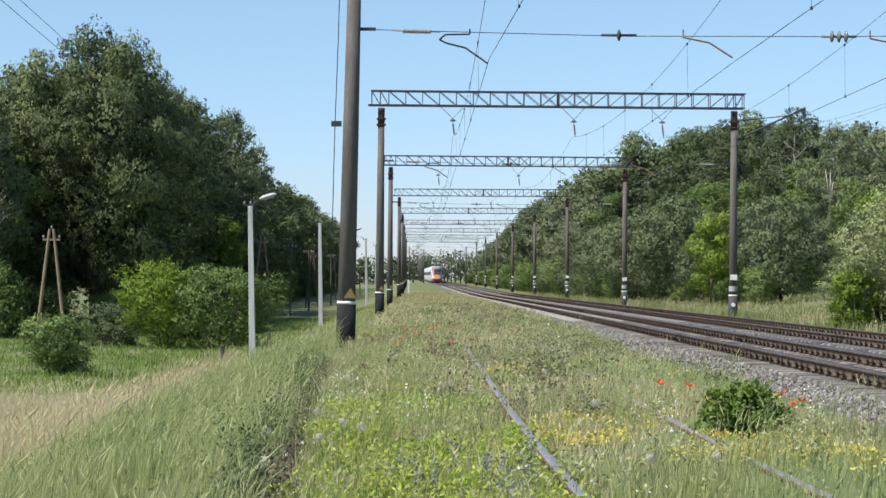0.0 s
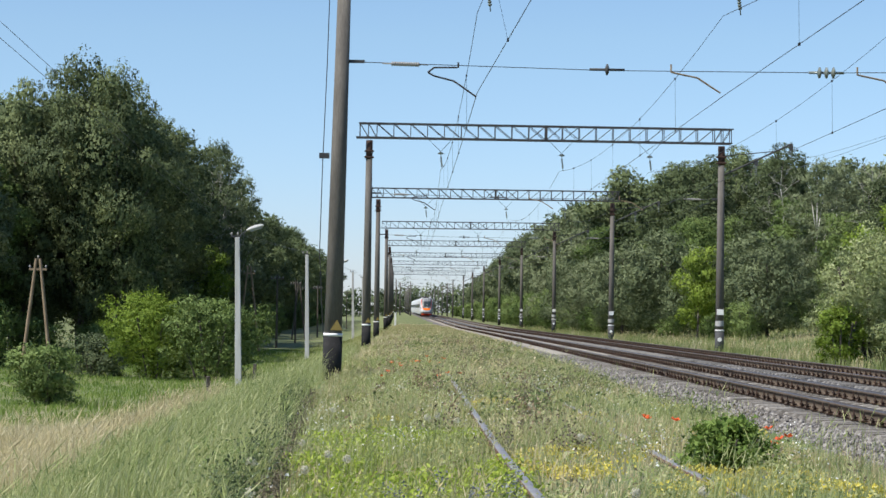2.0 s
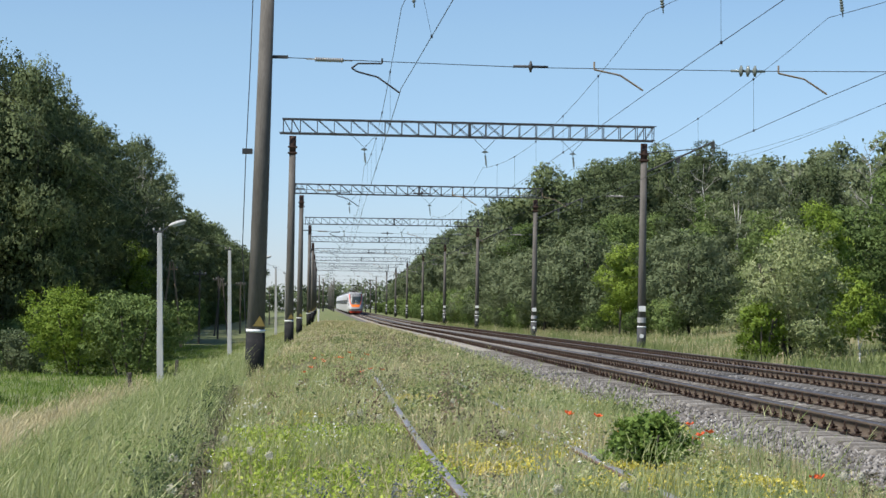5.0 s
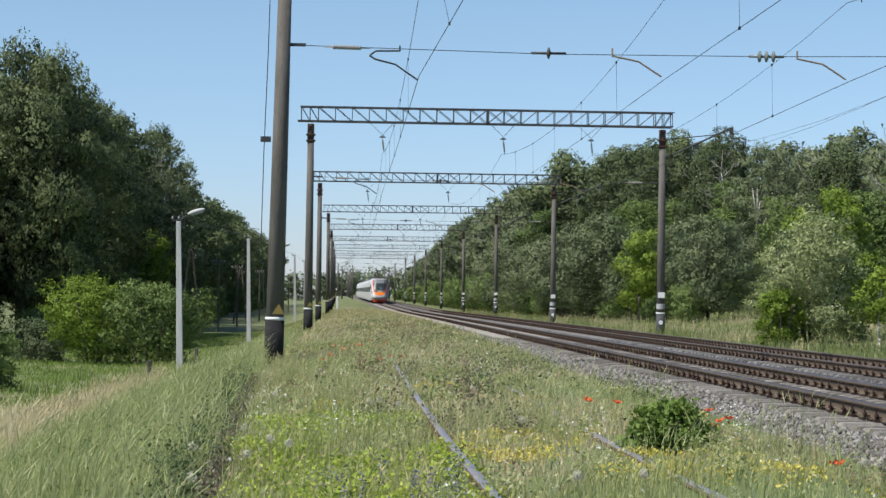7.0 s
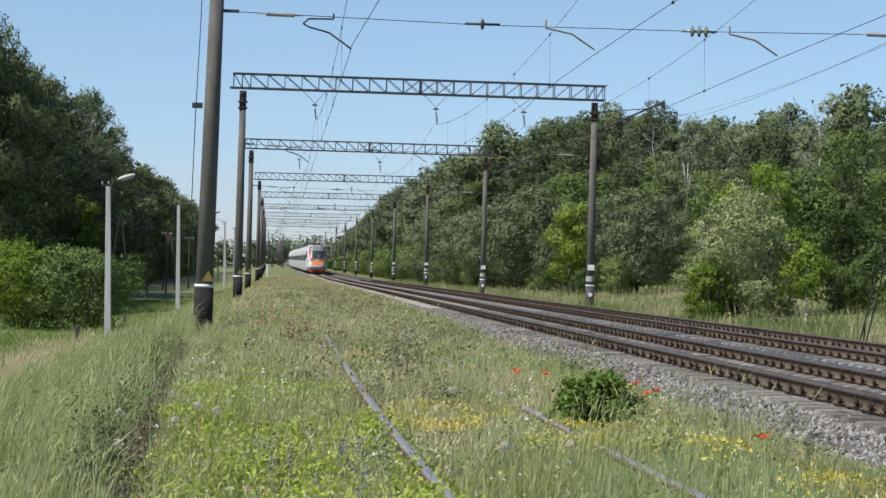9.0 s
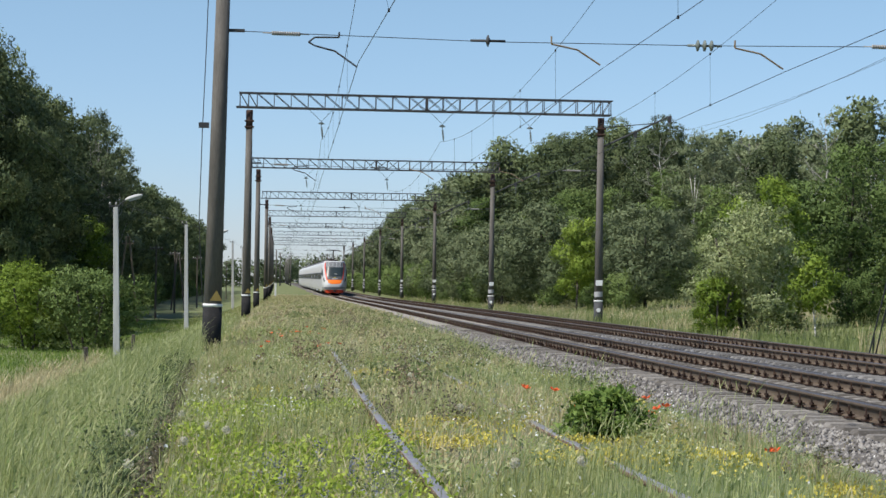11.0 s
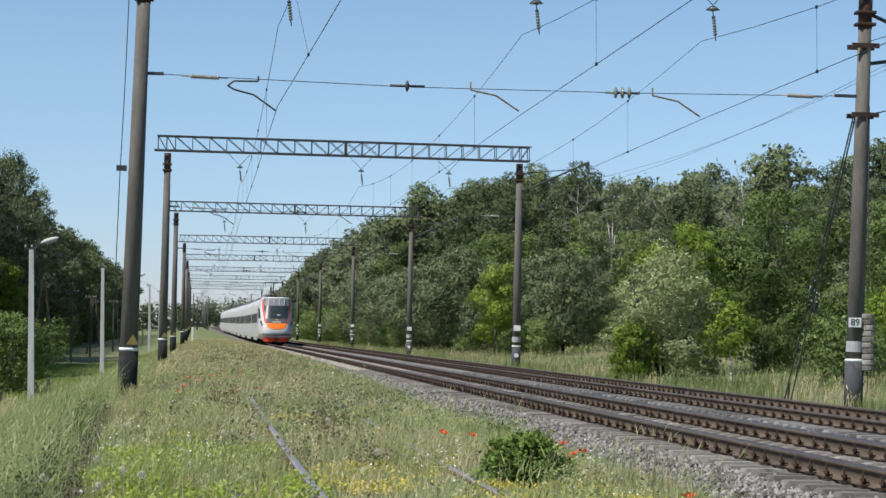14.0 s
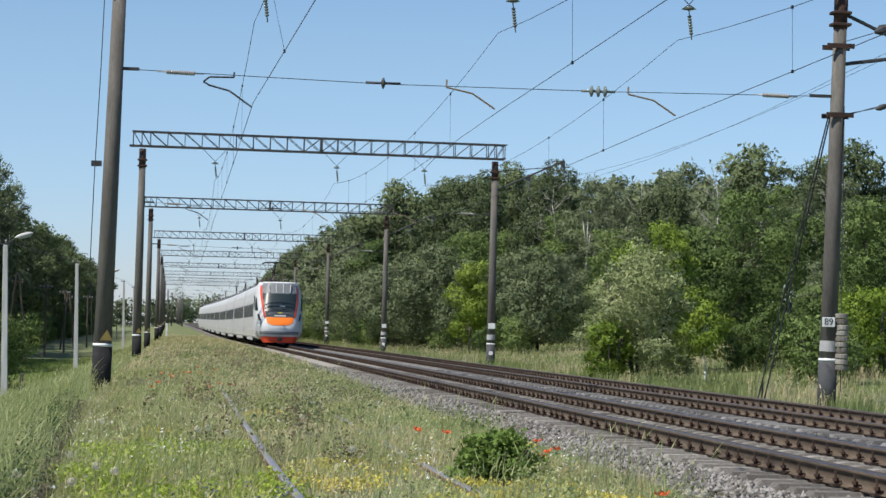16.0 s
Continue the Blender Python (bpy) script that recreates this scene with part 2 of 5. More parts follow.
def part(name, bm, mat, parent, label="", smooth=False):
    """Links a bmesh (or a ready mesh) as one mesh object under a thing or a part."""
    if isinstance(bm, bmesh.types.BMesh):
        me = bpy.data.meshes.new(name)
        if smooth:
            for f in bm.faces:
                f.smooth = True
        bm.to_mesh(me)
        bm.free()
        me.materials.append(mat)
    else:
        me = bm
    ob = new(name, me)
    ob.parent = parent
    return tagged(ob, label)


def place(ob, x, y, z, rx=0, ry=0, rz=0):
    ob.matrix_basis = pose(x, y, z, rx, ry, rz)
    return ob


def bm_box(x0, x1, y0, y1, z0, z1, bm=None, bevel=0.0):
    bm = bm or bmesh.new()
    r = bmesh.ops.create_cube(bm, size=1)["verts"]
    for v in r:
        v.co = Vector(((x0, x1)[v.co.x > 0], (y0, y1)[v.co.y > 0], (z0, z1)[v.co.z > 0]))
    if bevel:
        es = {e for v in r for e in v.link_edges}
        bmesh.ops.bevel(bm, geom=list(es), offset=bevel, segments=1, affect="EDGES")
    return bm


def bm_rod(p, q, r0, r1=None, sides=6, bm=None):
    """A round bar from p to q, tapering from r0 to r1."""
    bm = bm or bmesh.new()
    p, q = Vector(p), Vector(q)
    d = q - p
    m = Matrix.Translation((p + q) / 2) @ d.to_track_quat("Z", "Y").to_matrix().to_4x4()
    bmesh.ops.create_cone(bm, cap_ends=True, segments=sides, radius1=r0, radius2=r0 if r1 is None else r1, depth=d.length, matrix=m)
    return bm


def bm_path(points, r, sides=5, bm=None):
    for p, q in zip(points, points[1:]):
        bm = bm_rod(p, q, r, r, sides, bm)
    return bm


def bm_lathe(profile, sides=12, m=Matrix(), bm=None):
    """A turned body: profile rows of (radius, height)."""
    bm = bm or bmesh.new()
    rings = []
    for r, z in profile:
        rings.append([bm.verts.new(m @ Vector((r * math.cos(2 * math.pi * i / sides), r * math.sin(2 * math.pi * i / sides), z))) for i in range(sides)])
    for a, b in zip(rings, rings[1:]):
        for i in range(sides):
            bm.faces.new((a[i], a[(i + 1) % sides], b[(i + 1) % sides], b[i]))
    bm.faces.new(rings[0][::-1])
    bm.faces.new(rings[-1])
    return bm


def tube(points, r, sides=4):
    """Vertices and quads of a thin tube through the points."""
    p = np.asarray(points, float)
    d = np.gradient(p, axis=0)
    d /= np.linalg.norm(d, axis=1, keepdims=True)
    up = np.where(np.abs(d[:, 2:]) > 0.9, np.array([[1.0, 0, 0]]), np.array([[0, 0, 1.0]]))
    a = np.cross(d, up)
    a /= np.linalg.norm(a, axis=1, keepdims=True)
    b = np.cross(a, d)
    w = np.arange(sides) * 2 * np.pi / sides
    v = p[:, None] + r * (a[:, None] * np.cos(w)[None, :, None] + b[:, None] * np.sin(w)[None, :, None])
    i = np.arange(len(p) - 1)[:, None] * sides
    j, k = np.arange(sides)[None], (np.arange(sides)[None] + 1) % sides
    f = np.stack([i + j, i + k, i + sides + k, i + sides + j], -1).reshape(-1, 4)
    return v.reshape(-1, 3), f


# ---- the lie of the line and the land ----
def bend(y):
    """How far the line lies to the left of its near stretch."""
    return -0.0075 * (np.logaddexp(0, (np.asarray(y, float) - 165) / 18) * 18)


def rise(y):
    return 0.0046 * (np.logaddexp(0, (np.asarray(y, float) - 235) / 20) * 20)


PROFILE_X = [-3000, -60, -30, -12, -7.6, -5.0, -3.0, -1.9, -1.2, -0.3, 0.5, 2.9, 3.7, 4.35, 5.0, 12.9, 13.7, 15.5, 19, 26, 34, 60, 3000]
PROFILE_Z = [-2.6, -2.6, -2.5, -2.42, -2.25, -1.35, -0.62, -0.3, -0.24, -0.16, -0.12, -0.12, -0.2, -0.3, -0.32, -0.32, -0.3, -0.42, -0.5, -0.1, 0.6, 4.0, 4.0]


def land(x, y):
    """Height of the ground."""
    x, y = np.asarray(x, float), np.asarray(y, float)
    near = np.clip((2500 - y) / 1500, 0, 1)
    s = np.interp(x - bend(y) * (y < 900), PROFILE_X, PROFILE_Z) + rise(y) * near
    bumps = 0.05 * np.sin(x * 0.9 + y * 0.23) * np.cos(y * 0.41 - x * 0.3) + 0.03 * np.sin(x * 2.3 + 1) * np.sin(y * 1.7)
    flat = ((x > 4.2) & (x < 14)) | ((x > 0) & (x < 3))
    return s + np.where(flat, 0.15, 1.0) * bumps


# ---- ground and trackbed ----
def ground_sheet():
    xs = np.unique(np.concatenate([[-3000, -900, -300, -120], np.arange(-60, -14, 2.0), np.arange(-14, 20, 0.4), np.arange(20, 64, 2.0), [120, 300, 900, 3000]]))
    ys = np.concatenate([[-300, -60], np.arange(-10, 8, 3.0), np.arange(8, 70, 0.6), np.arange(70, 200, 2.5), np.arange(200, 700, 12.0), [800, 1000, 1300, 1800, 2600, 4000]])
    gx, gy = np.meshgrid(xs, ys)
    v = np.stack([gx, gy, land(gx, gy)], -1).reshape(-1, 3)
    n = len(xs)
    i = (np.arange(len(ys) - 1)[:, None] * n + np.arange(n - 1)[None]).ravel()
    me = arrays("ground", v, np.stack([i, i + 1, i + n + 1, i + n], 1), SOIL, True)
    return thing("ground", "uneven grassy soil beside the railway line", "ground", kind="structure", data=me)


def ballast_bed():
    xs = np.array([4.1, 4.6, 5.1, 5.35, 5.7, 6.4, 7.1, 7.8, 8.5, 9.05, 9.6, 10.3, 11, 11.7, 12.4, 12.7, 13.2, 13.8])
    zs = np.array([-0.5, -0.39, -0.295, -0.262, -0.252, -0.246, -0.243, -0.246, -0.252, -0.27, -0.252, -0.246, -0.243, -0.246, -0.252, -0.285, -0.37, -0.5])
    ys = np.concatenate([np.arange(-30, 10, 2.0), np.arange(10, 80, 0.25), np.arange(80, 900, 6.0)])
    gx, gy = np.meshgrid(xs, ys)
    rng = np.random.default_rng(5)
    gz = zs[None] + rise(gy) + rng.normal(0, 0.012, gx.shape) * (gy < 80)
    v = np.stack([gx + bend(gy), gy, gz], -1).reshape(-1, 3)
    n = len(xs)
    i = (np.arange(len(ys) - 1)[:, None] * n + np.arange(n - 1)[None]).ravel()
    me = arrays("ballast_bed", v, np.stack([i, i + 1, i + n + 1, i + n], 1), BALLAST, True)
    bed = thing("ballast_bed", "grey crushed stone ballast under the two running tracks", "ballast", kind="structure", data=me)
    for cx, sides, mat, label in ((7.1, (-0.62, -0.38, 0.38, 0.62), OILY, "oil-stained ballast between the rails"), (10.98, (-1.75, -0.6, 0.6, 1.6), SLATE, "dark sooty ballast under the second track")):
        v = np.stack([np.stack([cx + d + bend(ys), ys, rise(ys) - (0.196 if abs(d) < 0.4 else 0.234)], -1) for d in sides], 1).reshape(-1, 3)
        i = (np.arange(len(ys) - 1)[:, None] * 4 + np.arange(3)[None]).ravel()
        part("stained_strip", arrays("stained_strip", v, np.stack([i, i + 1, i + 5, i + 4], 1), mat, True), mat, bed, label)
    # loose stones over the nearest stretch
    k = 30000
    y = 13 + 62 * rng.random(k) ** 1.6
    x = 4.5 + 8.4 * rng.random(k)
    x = np.where(rng.random(k) < 0.45, 4.35 + 1.4 * rng.random(k), x)
    z = np.interp(x, xs, zs) + 0.006
    s = rng.uniform(0.018, 0.042, k)
    octa = np.array([[1, 0, 0], [-1, 0, 0], [0, 1, 0], [0, -1, 0], [0, 0, 1], [0, 0, -1]], float)
    tri = np.array([[0, 2, 4], [2, 1, 4], [1, 3, 4], [3, 0, 4], [2, 0, 5], [1, 2, 5], [3, 1, 5], [0, 3, 5]])
    v = octa[None] * s[:, None, None] * rng.uniform(0.6, 1.3, (k, 6, 3)) + rng.normal(0, 0.25, (k, 6, 3)) * s[:, None, None]
    v += np.stack([x + bend(y), y, z], -1)[:, None]
    for name, label, pick, mat in (("ballast_stones", "loose angular grey ballast stones", x < 9.15, STONE), ("sooty_stones", "loose dark sooty ballast stones under the second track", x >= 9.15, DARKSTONE)):
        own = v[pick]
        f = tri[None] + 6 * np.arange(len(own))[:, None, None]
        thing(name, label, "stones", kind="stuff", data=arrays(name, own.reshape(-1, 3), f.reshape(-1, 3), mat))
    return bed


RAIL_SHAPE = [(-0.075, -0.18), (0.075, -0.18), (0.075, -0.168), (0.02, -0.15), (0.0085, -0.13), (0.0085, -0.05), (0.036, -0.038), (0.036, -0.006), (0.028, 0.0), (-0.028, 0.0), (-0.036, -0.006), (-0.036, -0.038), (-0.0085, -0.05), (-0.0085, -0.13), (-0.02, -0.15), (-0.075, -0.168)]


def rail_mesh(x, ys, lift, wander=0.0, head=SHINE, web=RUST):
    sh = np.array(RAIL_SHAPE)
    cx = x + bend(ys) + wander * (np.maximum(0, 22 - ys)) ** 2
    v = np.stack([cx[:, None] + sh[None, :, 0], np.repeat(ys[:, None], len(sh), 1), (rise(ys) + lift)[:, None] + sh[None, :, 1]], -1).reshape(-1, 3)
    n = len(sh)
    i = np.arange(len(ys) - 1)[:, None] * n
    j, k = np.arange(n)[None], (np.arange(n)[None] + 1) % n
    f = np.stack([i + j, i + k, i + n + k, i + n + j], -1).reshape(-1, 4)
    me = arrays("rail", v, f, web)
    me.materials.append(head)
    idx = np.tile(np.isin(np.arange(n), (7, 8, 9)).astype(np.int32), len(ys) - 1)
    me.polygons.foreach_set("material_index", idx)
    return me


def running_track(cx, label, concrete):
    track = thing("railway_track", label, "railway track", "running tracks", "structure")
    ys = np.concatenate([np.arange(-30, 150, 6.0), np.arange(150, 900, 10.0)])
    for s in (-0.78, 0.78):
        part("rail", rail_mesh(cx + s, ys, 0.0), RUST, track)
    # one sleeper and one fastening, shared by the near ones
    bm = bmesh.new()
    rows = [(-1.35, 0.13, -0.06), (-1.3, 0.15, -0.02), (-0.5, 0.145, -0.015), (-0.3, 0.125, -0.05), (0.3, 0.125, -0.05), (0.5, 0.145, -0.015), (1.3, 0.15, -0.02), (1.35, 0.13, -0.06)]
    rings = []
    for x, w, top in rows:
        rings.append([bm.verts.new((x, sy * w * k, z)) for sy, k, z in ((-1, 1, -0.16), (-1, 0.72, top), (1, 0.72, top), (1, 1, -0.16))])
    for a, b in zip(rings, rings[1:]):
        for i in range(3):
            bm.faces.new((a[i], b[i], b[i + 1], a[i + 1]))
    bm.faces.new(rings[0]), bm.faces.new(rings[-1][::-1])
    bmesh.ops.recalc_face_normals(bm, faces=bm.faces)
    sleeper = bpy.data.meshes.new("sleeper")
    bm.to_mesh(sleeper), bm.free()
    sleeper.materials.append(concrete)
    bm = bm_box(-0.035, 0.05, -0.06, 0.06, 0.0, 0.022)
    bm_rod((0.012, 0.02, 0.0), (0.012, 0.02, 0.15), 0.014, 0.012, 5, bm)
    bm_rod((0.012, 0.02, 0.05), (0.012, 0.02, 0.08), 0.03, 0.03, 6, bm)
    bm_rod((-0.02, -0.035, 0.0), (0.0, -0.035, 0.075), 0.026, 0.014, 5, bm)
    bm_box(-0.05, 0.0, -0.03, 0.03, 0.03, 0.05, bm)
    clip = bpy.data.meshes.new("rail_clip")
    bm.to_mesh(clip), bm.free()
    clip.materials.append(CLIP)
    step, top, far_v, far_f, clip_v, clip_f, done, cdone = 0.543, -0.175, [], [], [], [], 0, 0
    sv, cv = np.array([v.co[:] for v in sleeper.vertices]), np.array([v.co[:] for v in clip.vertices])
    sf = np.array([p.vertices[:] for p in sleeper.polygons if len(p.vertices) == 4])
    cf = np.array([p.vertices[:] for p in clip.polygons if len(p.vertices) == 4])
    y = 9.0
    while y < 420:
        x, z = cx + float(bend(y)), float(rise(y)) + top
        if y < 75:
            s = part("sleeper", sleeper, concrete, track)
            place(s, x + random.uniform(-0.02, 0.02), y, z + random.uniform(-0.006, 0.006), 0, 0, random.uniform(-0.8, 0.8))
            if y < 62:
                for r in (-0.78, 0.78):
                    for side in (-1, 1):
                        c = part("rail_clip", clip, CLIP, s)
                        place(c, r + side * 0.1, random.uniform(-0.01, 0.01), 0.0, 0, 0, 0 if side > 0 else 180)
        else:
            far_v.append(sv + (x, y, z)), far_f.append(sf + done)
            done += len(sv)
        if 62 <= y < 240:
            for r in (-0.78, 0.78):
                clip_v.append(cv * (-1, 1, 1) + (x + r - 0.1, y, z)), clip_f.append(cf + cdone)
                cdone += len(cv)
        y += step
    tagged(part("sleepers", arrays("sleepers", np.concatenate(far_v), np.concatenate(far_f), concrete), concrete, track), kind="stuff")
    tagged(part("rail_clips", arrays("rail_clips", np.concatenate(clip_v), np.concatenate(clip_f), CLIP), CLIP, track), kind="stuff")
    return track


def disused_track():
    track = thing("disused_track", "rusty disused rails half sunk in weeds", "railway track", kind="structure")
    ys = np.arange(4, 44, 1.5)
    part("rail", rail_mesh(0.84, ys, 0.0, 0.0007, OLD_HEAD, OLD_RUST), OLD_RUST, track)
    part("rail", rail_mesh(2.36, ys, -0.075, 0.0012, OLD_HEAD, OLD_RUST), OLD_RUST, track)


# ---- overhead line supports ----
def mast_body(parent, x, h, base, lean=0.0, r0=0.21, r1=0.145):
    """A tapering round concrete mast with painted foot; returns the mast part."""
    m = pose(x, 0, 0, 0, lean, 0)
    mast = part("mast", bm_lathe([(r0, base - 0.4), (r0 + (r1 - r0) * 0.5, h * 0.5), (r1, h)], 20, m), CONCRETE, parent, "weathered round concrete mast", True)
    return mast, m


def ring(name, mast, m, z0, z1, r, mat, label=""):
    return part(name, bm_lathe([(r, z0), (r, z1)], 20, m), mat, mast, label, True)


def insulator_string(p, q, parent, n=4, r=0.07, mat=GLASSY, name="insulator"):
    bm = bm_rod(p, q, 0.014, 0.014, 6)
    p, q = Vector(p), Vector(q)
    turn = (q - p).to_track_quat("Z", "Y").to_matrix().to_4x4()
    for i in range(n):
        c = p.lerp(q, 0.22 + 0.56 * i / max(1, n - 1))
        bm_lathe([(0.02, -0.03), (r, -0.012), (r * 0.9, 0.012), (0.025, 0.035)], 10, Matrix.Translation(c) @ turn, bm)
    return part(name, bm, mat, parent, "", True)


PORTAL_LEFT, PORTAL_RIGHT, MAST_TOP = -2.0, 14.65, 9.45


def portal():
    """Two masts with a lattice beam, hung insulators, cross wire and steady arms. The origin lies between the rails' level and the line's axis."""
    p = thing("portal_gantry", "concrete mast portal with a dark steel lattice beam over the tracks", "gantry", "overhead line portals")
    for x, side in ((PORTAL_LEFT, "l"), (PORTAL_RIGHT, "r")):
        mast, m = mast_body(p, x, MAST_TOP, -0.3)
        ring("foot_paint", mast, m, -0.5, 0.72, 0.217, BLACK if side == "l" else GREYBASE, "dark painted foot")
        ring("white_band", mast, m, 0.72, 0.79, 0.22, WHITE)
        ring("mast_head", mast, m, 8.55, MAST_TOP, 0.162, REDSTEEL, "rusty steel mast head")
        for z in (8.62, 8.9):
            part("clamp", bm_box(x - 0.22, x + 0.22, -0.18, 0.18, z, z + 0.07, None, 0.01), REDSTEEL, mast)
        if side == "r":
            part("number_plate", bm_box(x - 0.17, x + 0.15, -0.24, -0.2, 1.48, 1.74, None, 0.005), WHITE, mast, "small white number plate")
            part("paint_patch", bm_lathe([(0.206, 0.95), (0.203, 1.2)], 20, m), FADED, mast)
            part("round_mark", bm_lathe([(0.1, -0.02), (0.1, 0.02)], 14, pose(x - 0.02, -0.215, 0.32, 90)), WHITE, mast)
        else:
            tri = bmesh.new()
            pts = [(0.03, 1.1), (0.16, 0.86), (-0.12, 0.86)]
            fr = [tri.verts.new((x + 0.06 + a, -0.225, z)) for a, z in pts]
            bk = [tri.verts.new((x + 0.06 + a, -0.21, z)) for a, z in pts]
            tri.faces.new(fr), tri.faces.new(bk[::-1])
            for i in range(3):
                tri.faces.new((fr[i], bk[i], bk[(i + 1) % 3], fr[(i + 1) % 3]))
            part("warning_sign", tri, YELLOW, mast, "yellow triangular warning sign")
    # lattice beam
    x0, x1, zb, zt, d, n = -2.5, 15.12, 9.58, 10.25, 0.28, 22
    beam = part("beam", bm_box(x0 - 0.12, x1, -d - 0.03, -d + 0.03, zb - 0.03, zb + 0.03), STEEL, p, "dark steel lattice beam")
    part("chord", bm_box(x0, x1 + 0.06, -d - 0.025, -d + 0.025, zt - 0.025, zt + 0.025), STEEL, beam)
    part("chord", bm_box(x0 - 0.12, x1, d - 0.035, d + 0.035, zb - 0.035, zb + 0.035), STEEL, beam)
    part("chord", bm_box(x0, x1 + 0.06, d - 0.03, d + 0.03, zt - 0.03, zt + 0.03), STEEL, beam)
    px = [x0 + 0.05, x0 + 0.45, x0 + 0.85] + [x0 + 0.85 + (x1 - x0 - 1.7) * i / (n - 2) for i in range(1, n - 2)] + [x1 - 0.85, x1 - 0.45, x1 - 0.05]
    for i, x in enumerate(px):
        bm = bm_box(x - 0.018, x + 0.018, -d - 0.02, -d + 0.02, zb, zt)
        bm_box(x - 0.018, x + 0.018, d - 0.016, d + 0.016, zb, zt, bm)
        bm_box(x - 0.016, x + 0.016, -d, d, zb - 0.012, zb + 0.012, bm)
        part("post", bm, STEEL, beam)
        if i + 1 < len(px):
            q, middle = px[i + 1], len(px) / 2
            lo_hi = [((zt, zb),) , ((zb, zt),), ((zt, zb), (zb, zt))][2 if abs(i + 0.5 - middle) < 1.1 else (0 if i < middle else 1)]
            for a, b in lo_hi:
                part("diagonal", bm_rod((x, -d, a), (q, -d, b), 0.017, 0.017, 4), STEEL, beam)
                part("diagonal", bm_rod((x, d, a), (q, d, b), 0.014, 0.014, 4), STEEL, beam)
    for i in (len(px) // 2,):
        part("splice_plate", bm_box(px[i] - 0.07, px[i] + 0.07, -d - 0.05, -d - 0.02, zb, zt), STEEL, beam)
    # hangers for the messenger wires
    for x in (1.37, 7.08, 11.25):
        hang = part("hanger", bm_path([(x - 0.62, 0, zb), (x, 0, 8.98), (x + 0.55, 0, zb)], 0.011), STEEL, p)
        part("hanger_plate", bm_lathe([(0.03, -0.06), (0.17, -0.03), (0.05, 0.06)], 10, pose(x, 0, 8.9)), GLASSY, hang, "", True)
        insulator_string((x, 0, 8.85), (x + 0.08, 0, 8.15), hang, 7, 0.05)
    # cross wire with insulators and steady arms
    cross = part("cross_wire", bm_path([(-1.85, 0, 6.96), (4.1, 0, 6.84), (9.2, 0, 6.86), (14.7, 0, 6.95)], 0.009), WIRE, p)
    for x in (-0.5, 13.35):
        insulator_string((x - 0.5, 0, 6.93), (x + 0.55, 0, 6.91), cross, 12, 0.055, PORCELAIN)
    for x, k in ((4.12, 1), (9.13, 3)):
        bm = bm_rod((x - 0.4, 0, 6.86), (x + 0.4, 0, 6.86), 0.03, 0.03, 6)
        for i in range(k):
            c = x + (i - (k - 1) / 2) * 0.16
            bm_lathe([(0.03, -0.05), (0.13, -0.015), (0.13, 0.015), (0.03, 0.05)], 12, pose(c, 0, 6.86, 0, 90), bm)
        part("insulator", bm, GLASSY if k > 1 else STEEL, cross, "", True)
    part("wall_bracket", bm_box(-1.88, -1.4, -0.03, 0.03, 6.93, 7.0), STEEL, cross)
    part("wall_bracket", bm_box(14.2, 14.75, -0.03, 0.03, 6.92, 6.99), STEEL, cross)
    part("steady_arm", bm_path([(0.73, 0, 6.98), (0.73, 0, 6.86), (0.18, 0, 6.85), (0.04, 0, 6.74), (0.18, 0, 6.66), (0.63, 0, 6.55), (1.14, 0, 6.2)], 0.022), STEEL, cross, "dark bent steel steady arm")
    for x in (5.58, 9.84):
        part("steady_arm", bm_path([(x, 0, 7.0), (x, 0, 6.82), (x + 0.6, 0, 6.7), (x + 1.13, 0, 6.36)], 0.022), RUSTWOOD, cross, "pale bent tube steady arm")
    # bracket on the far side for the feeder lines
    x = PORTAL_RIGHT
    arm = part("bracket_arm", bm_rod((x + 0.12, 0, 8.1), (18.0, 0, 9.63), 0.05, 0.04, 8), STEEL, p, "dark feeder line bracket")
    part("tie_rod", bm_rod((x + 0.12, 0, 9.0), (17.2, 0, 9.26), 0.022, 0.022), STEEL, arm)
    for ix, iz in ((16.3, 8.86), (17.95, 9.6)):
        bm = bm_box(ix - 0.09, ix + 0.09, -0.03, 0.03, iz - 0.28, iz + 0.02)
        part("hanger_plate", bm, STEEL, arm)
        insulator_string((ix, 0, iz - 0.25), (ix, 0, iz - 0.85), arm, 4, 0.085)
    return p


MAST_ROWS = [44.8, 93.1, 140.3, 195.8, 249, 303, 358, 413, 468]


def portals():
    first = portal()
    place(first, 0.32, MAST_ROWS[0], 0)
    for y in MAST_ROWS[1:]:
        dx = {140.3: -0.3, 195.8: -0.3}.get(y, float(bend(y)) * 0.8)
        lift = {195.8: 0.3}.get(y, float(rise(y)) + (0.35 if y > 195 else 0))
        copy_thing(first, pose(dx, y, lift, 0, random.uniform(-0.3, 0.3), 0))
    # the pair closest to the camera stands a little wider apart
    # and leans a little to the right
    for o in list(first.children):
        if o.name.startswith("bracket_arm"):
            for c in [*o.children, o]:
                bpy.data.objects.remove(c)
        elif o.name.startswith("mast") and o.bound_box[0][0] > 10:
            o.matrix_basis = pose(PORTAL_RIGHT + 0.185, 0, 5.2, 0, 1.4, 0) @ pose(-PORTAL_RIGHT, 0, -5.2)
            for c in list(o.children):
                if c.name.startswith("round_mark") or c.name.startswith("number_plate"):
                    bpy.data.objects.remove(c)
        elif o.name.startswith("mast"):
            o.matrix_basis = pose(PORTAL_LEFT + 0.05, 0, 5.0, 0, 1.1, 0) @ pose(-PORTAL_LEFT, 0, -5.0)
    return first


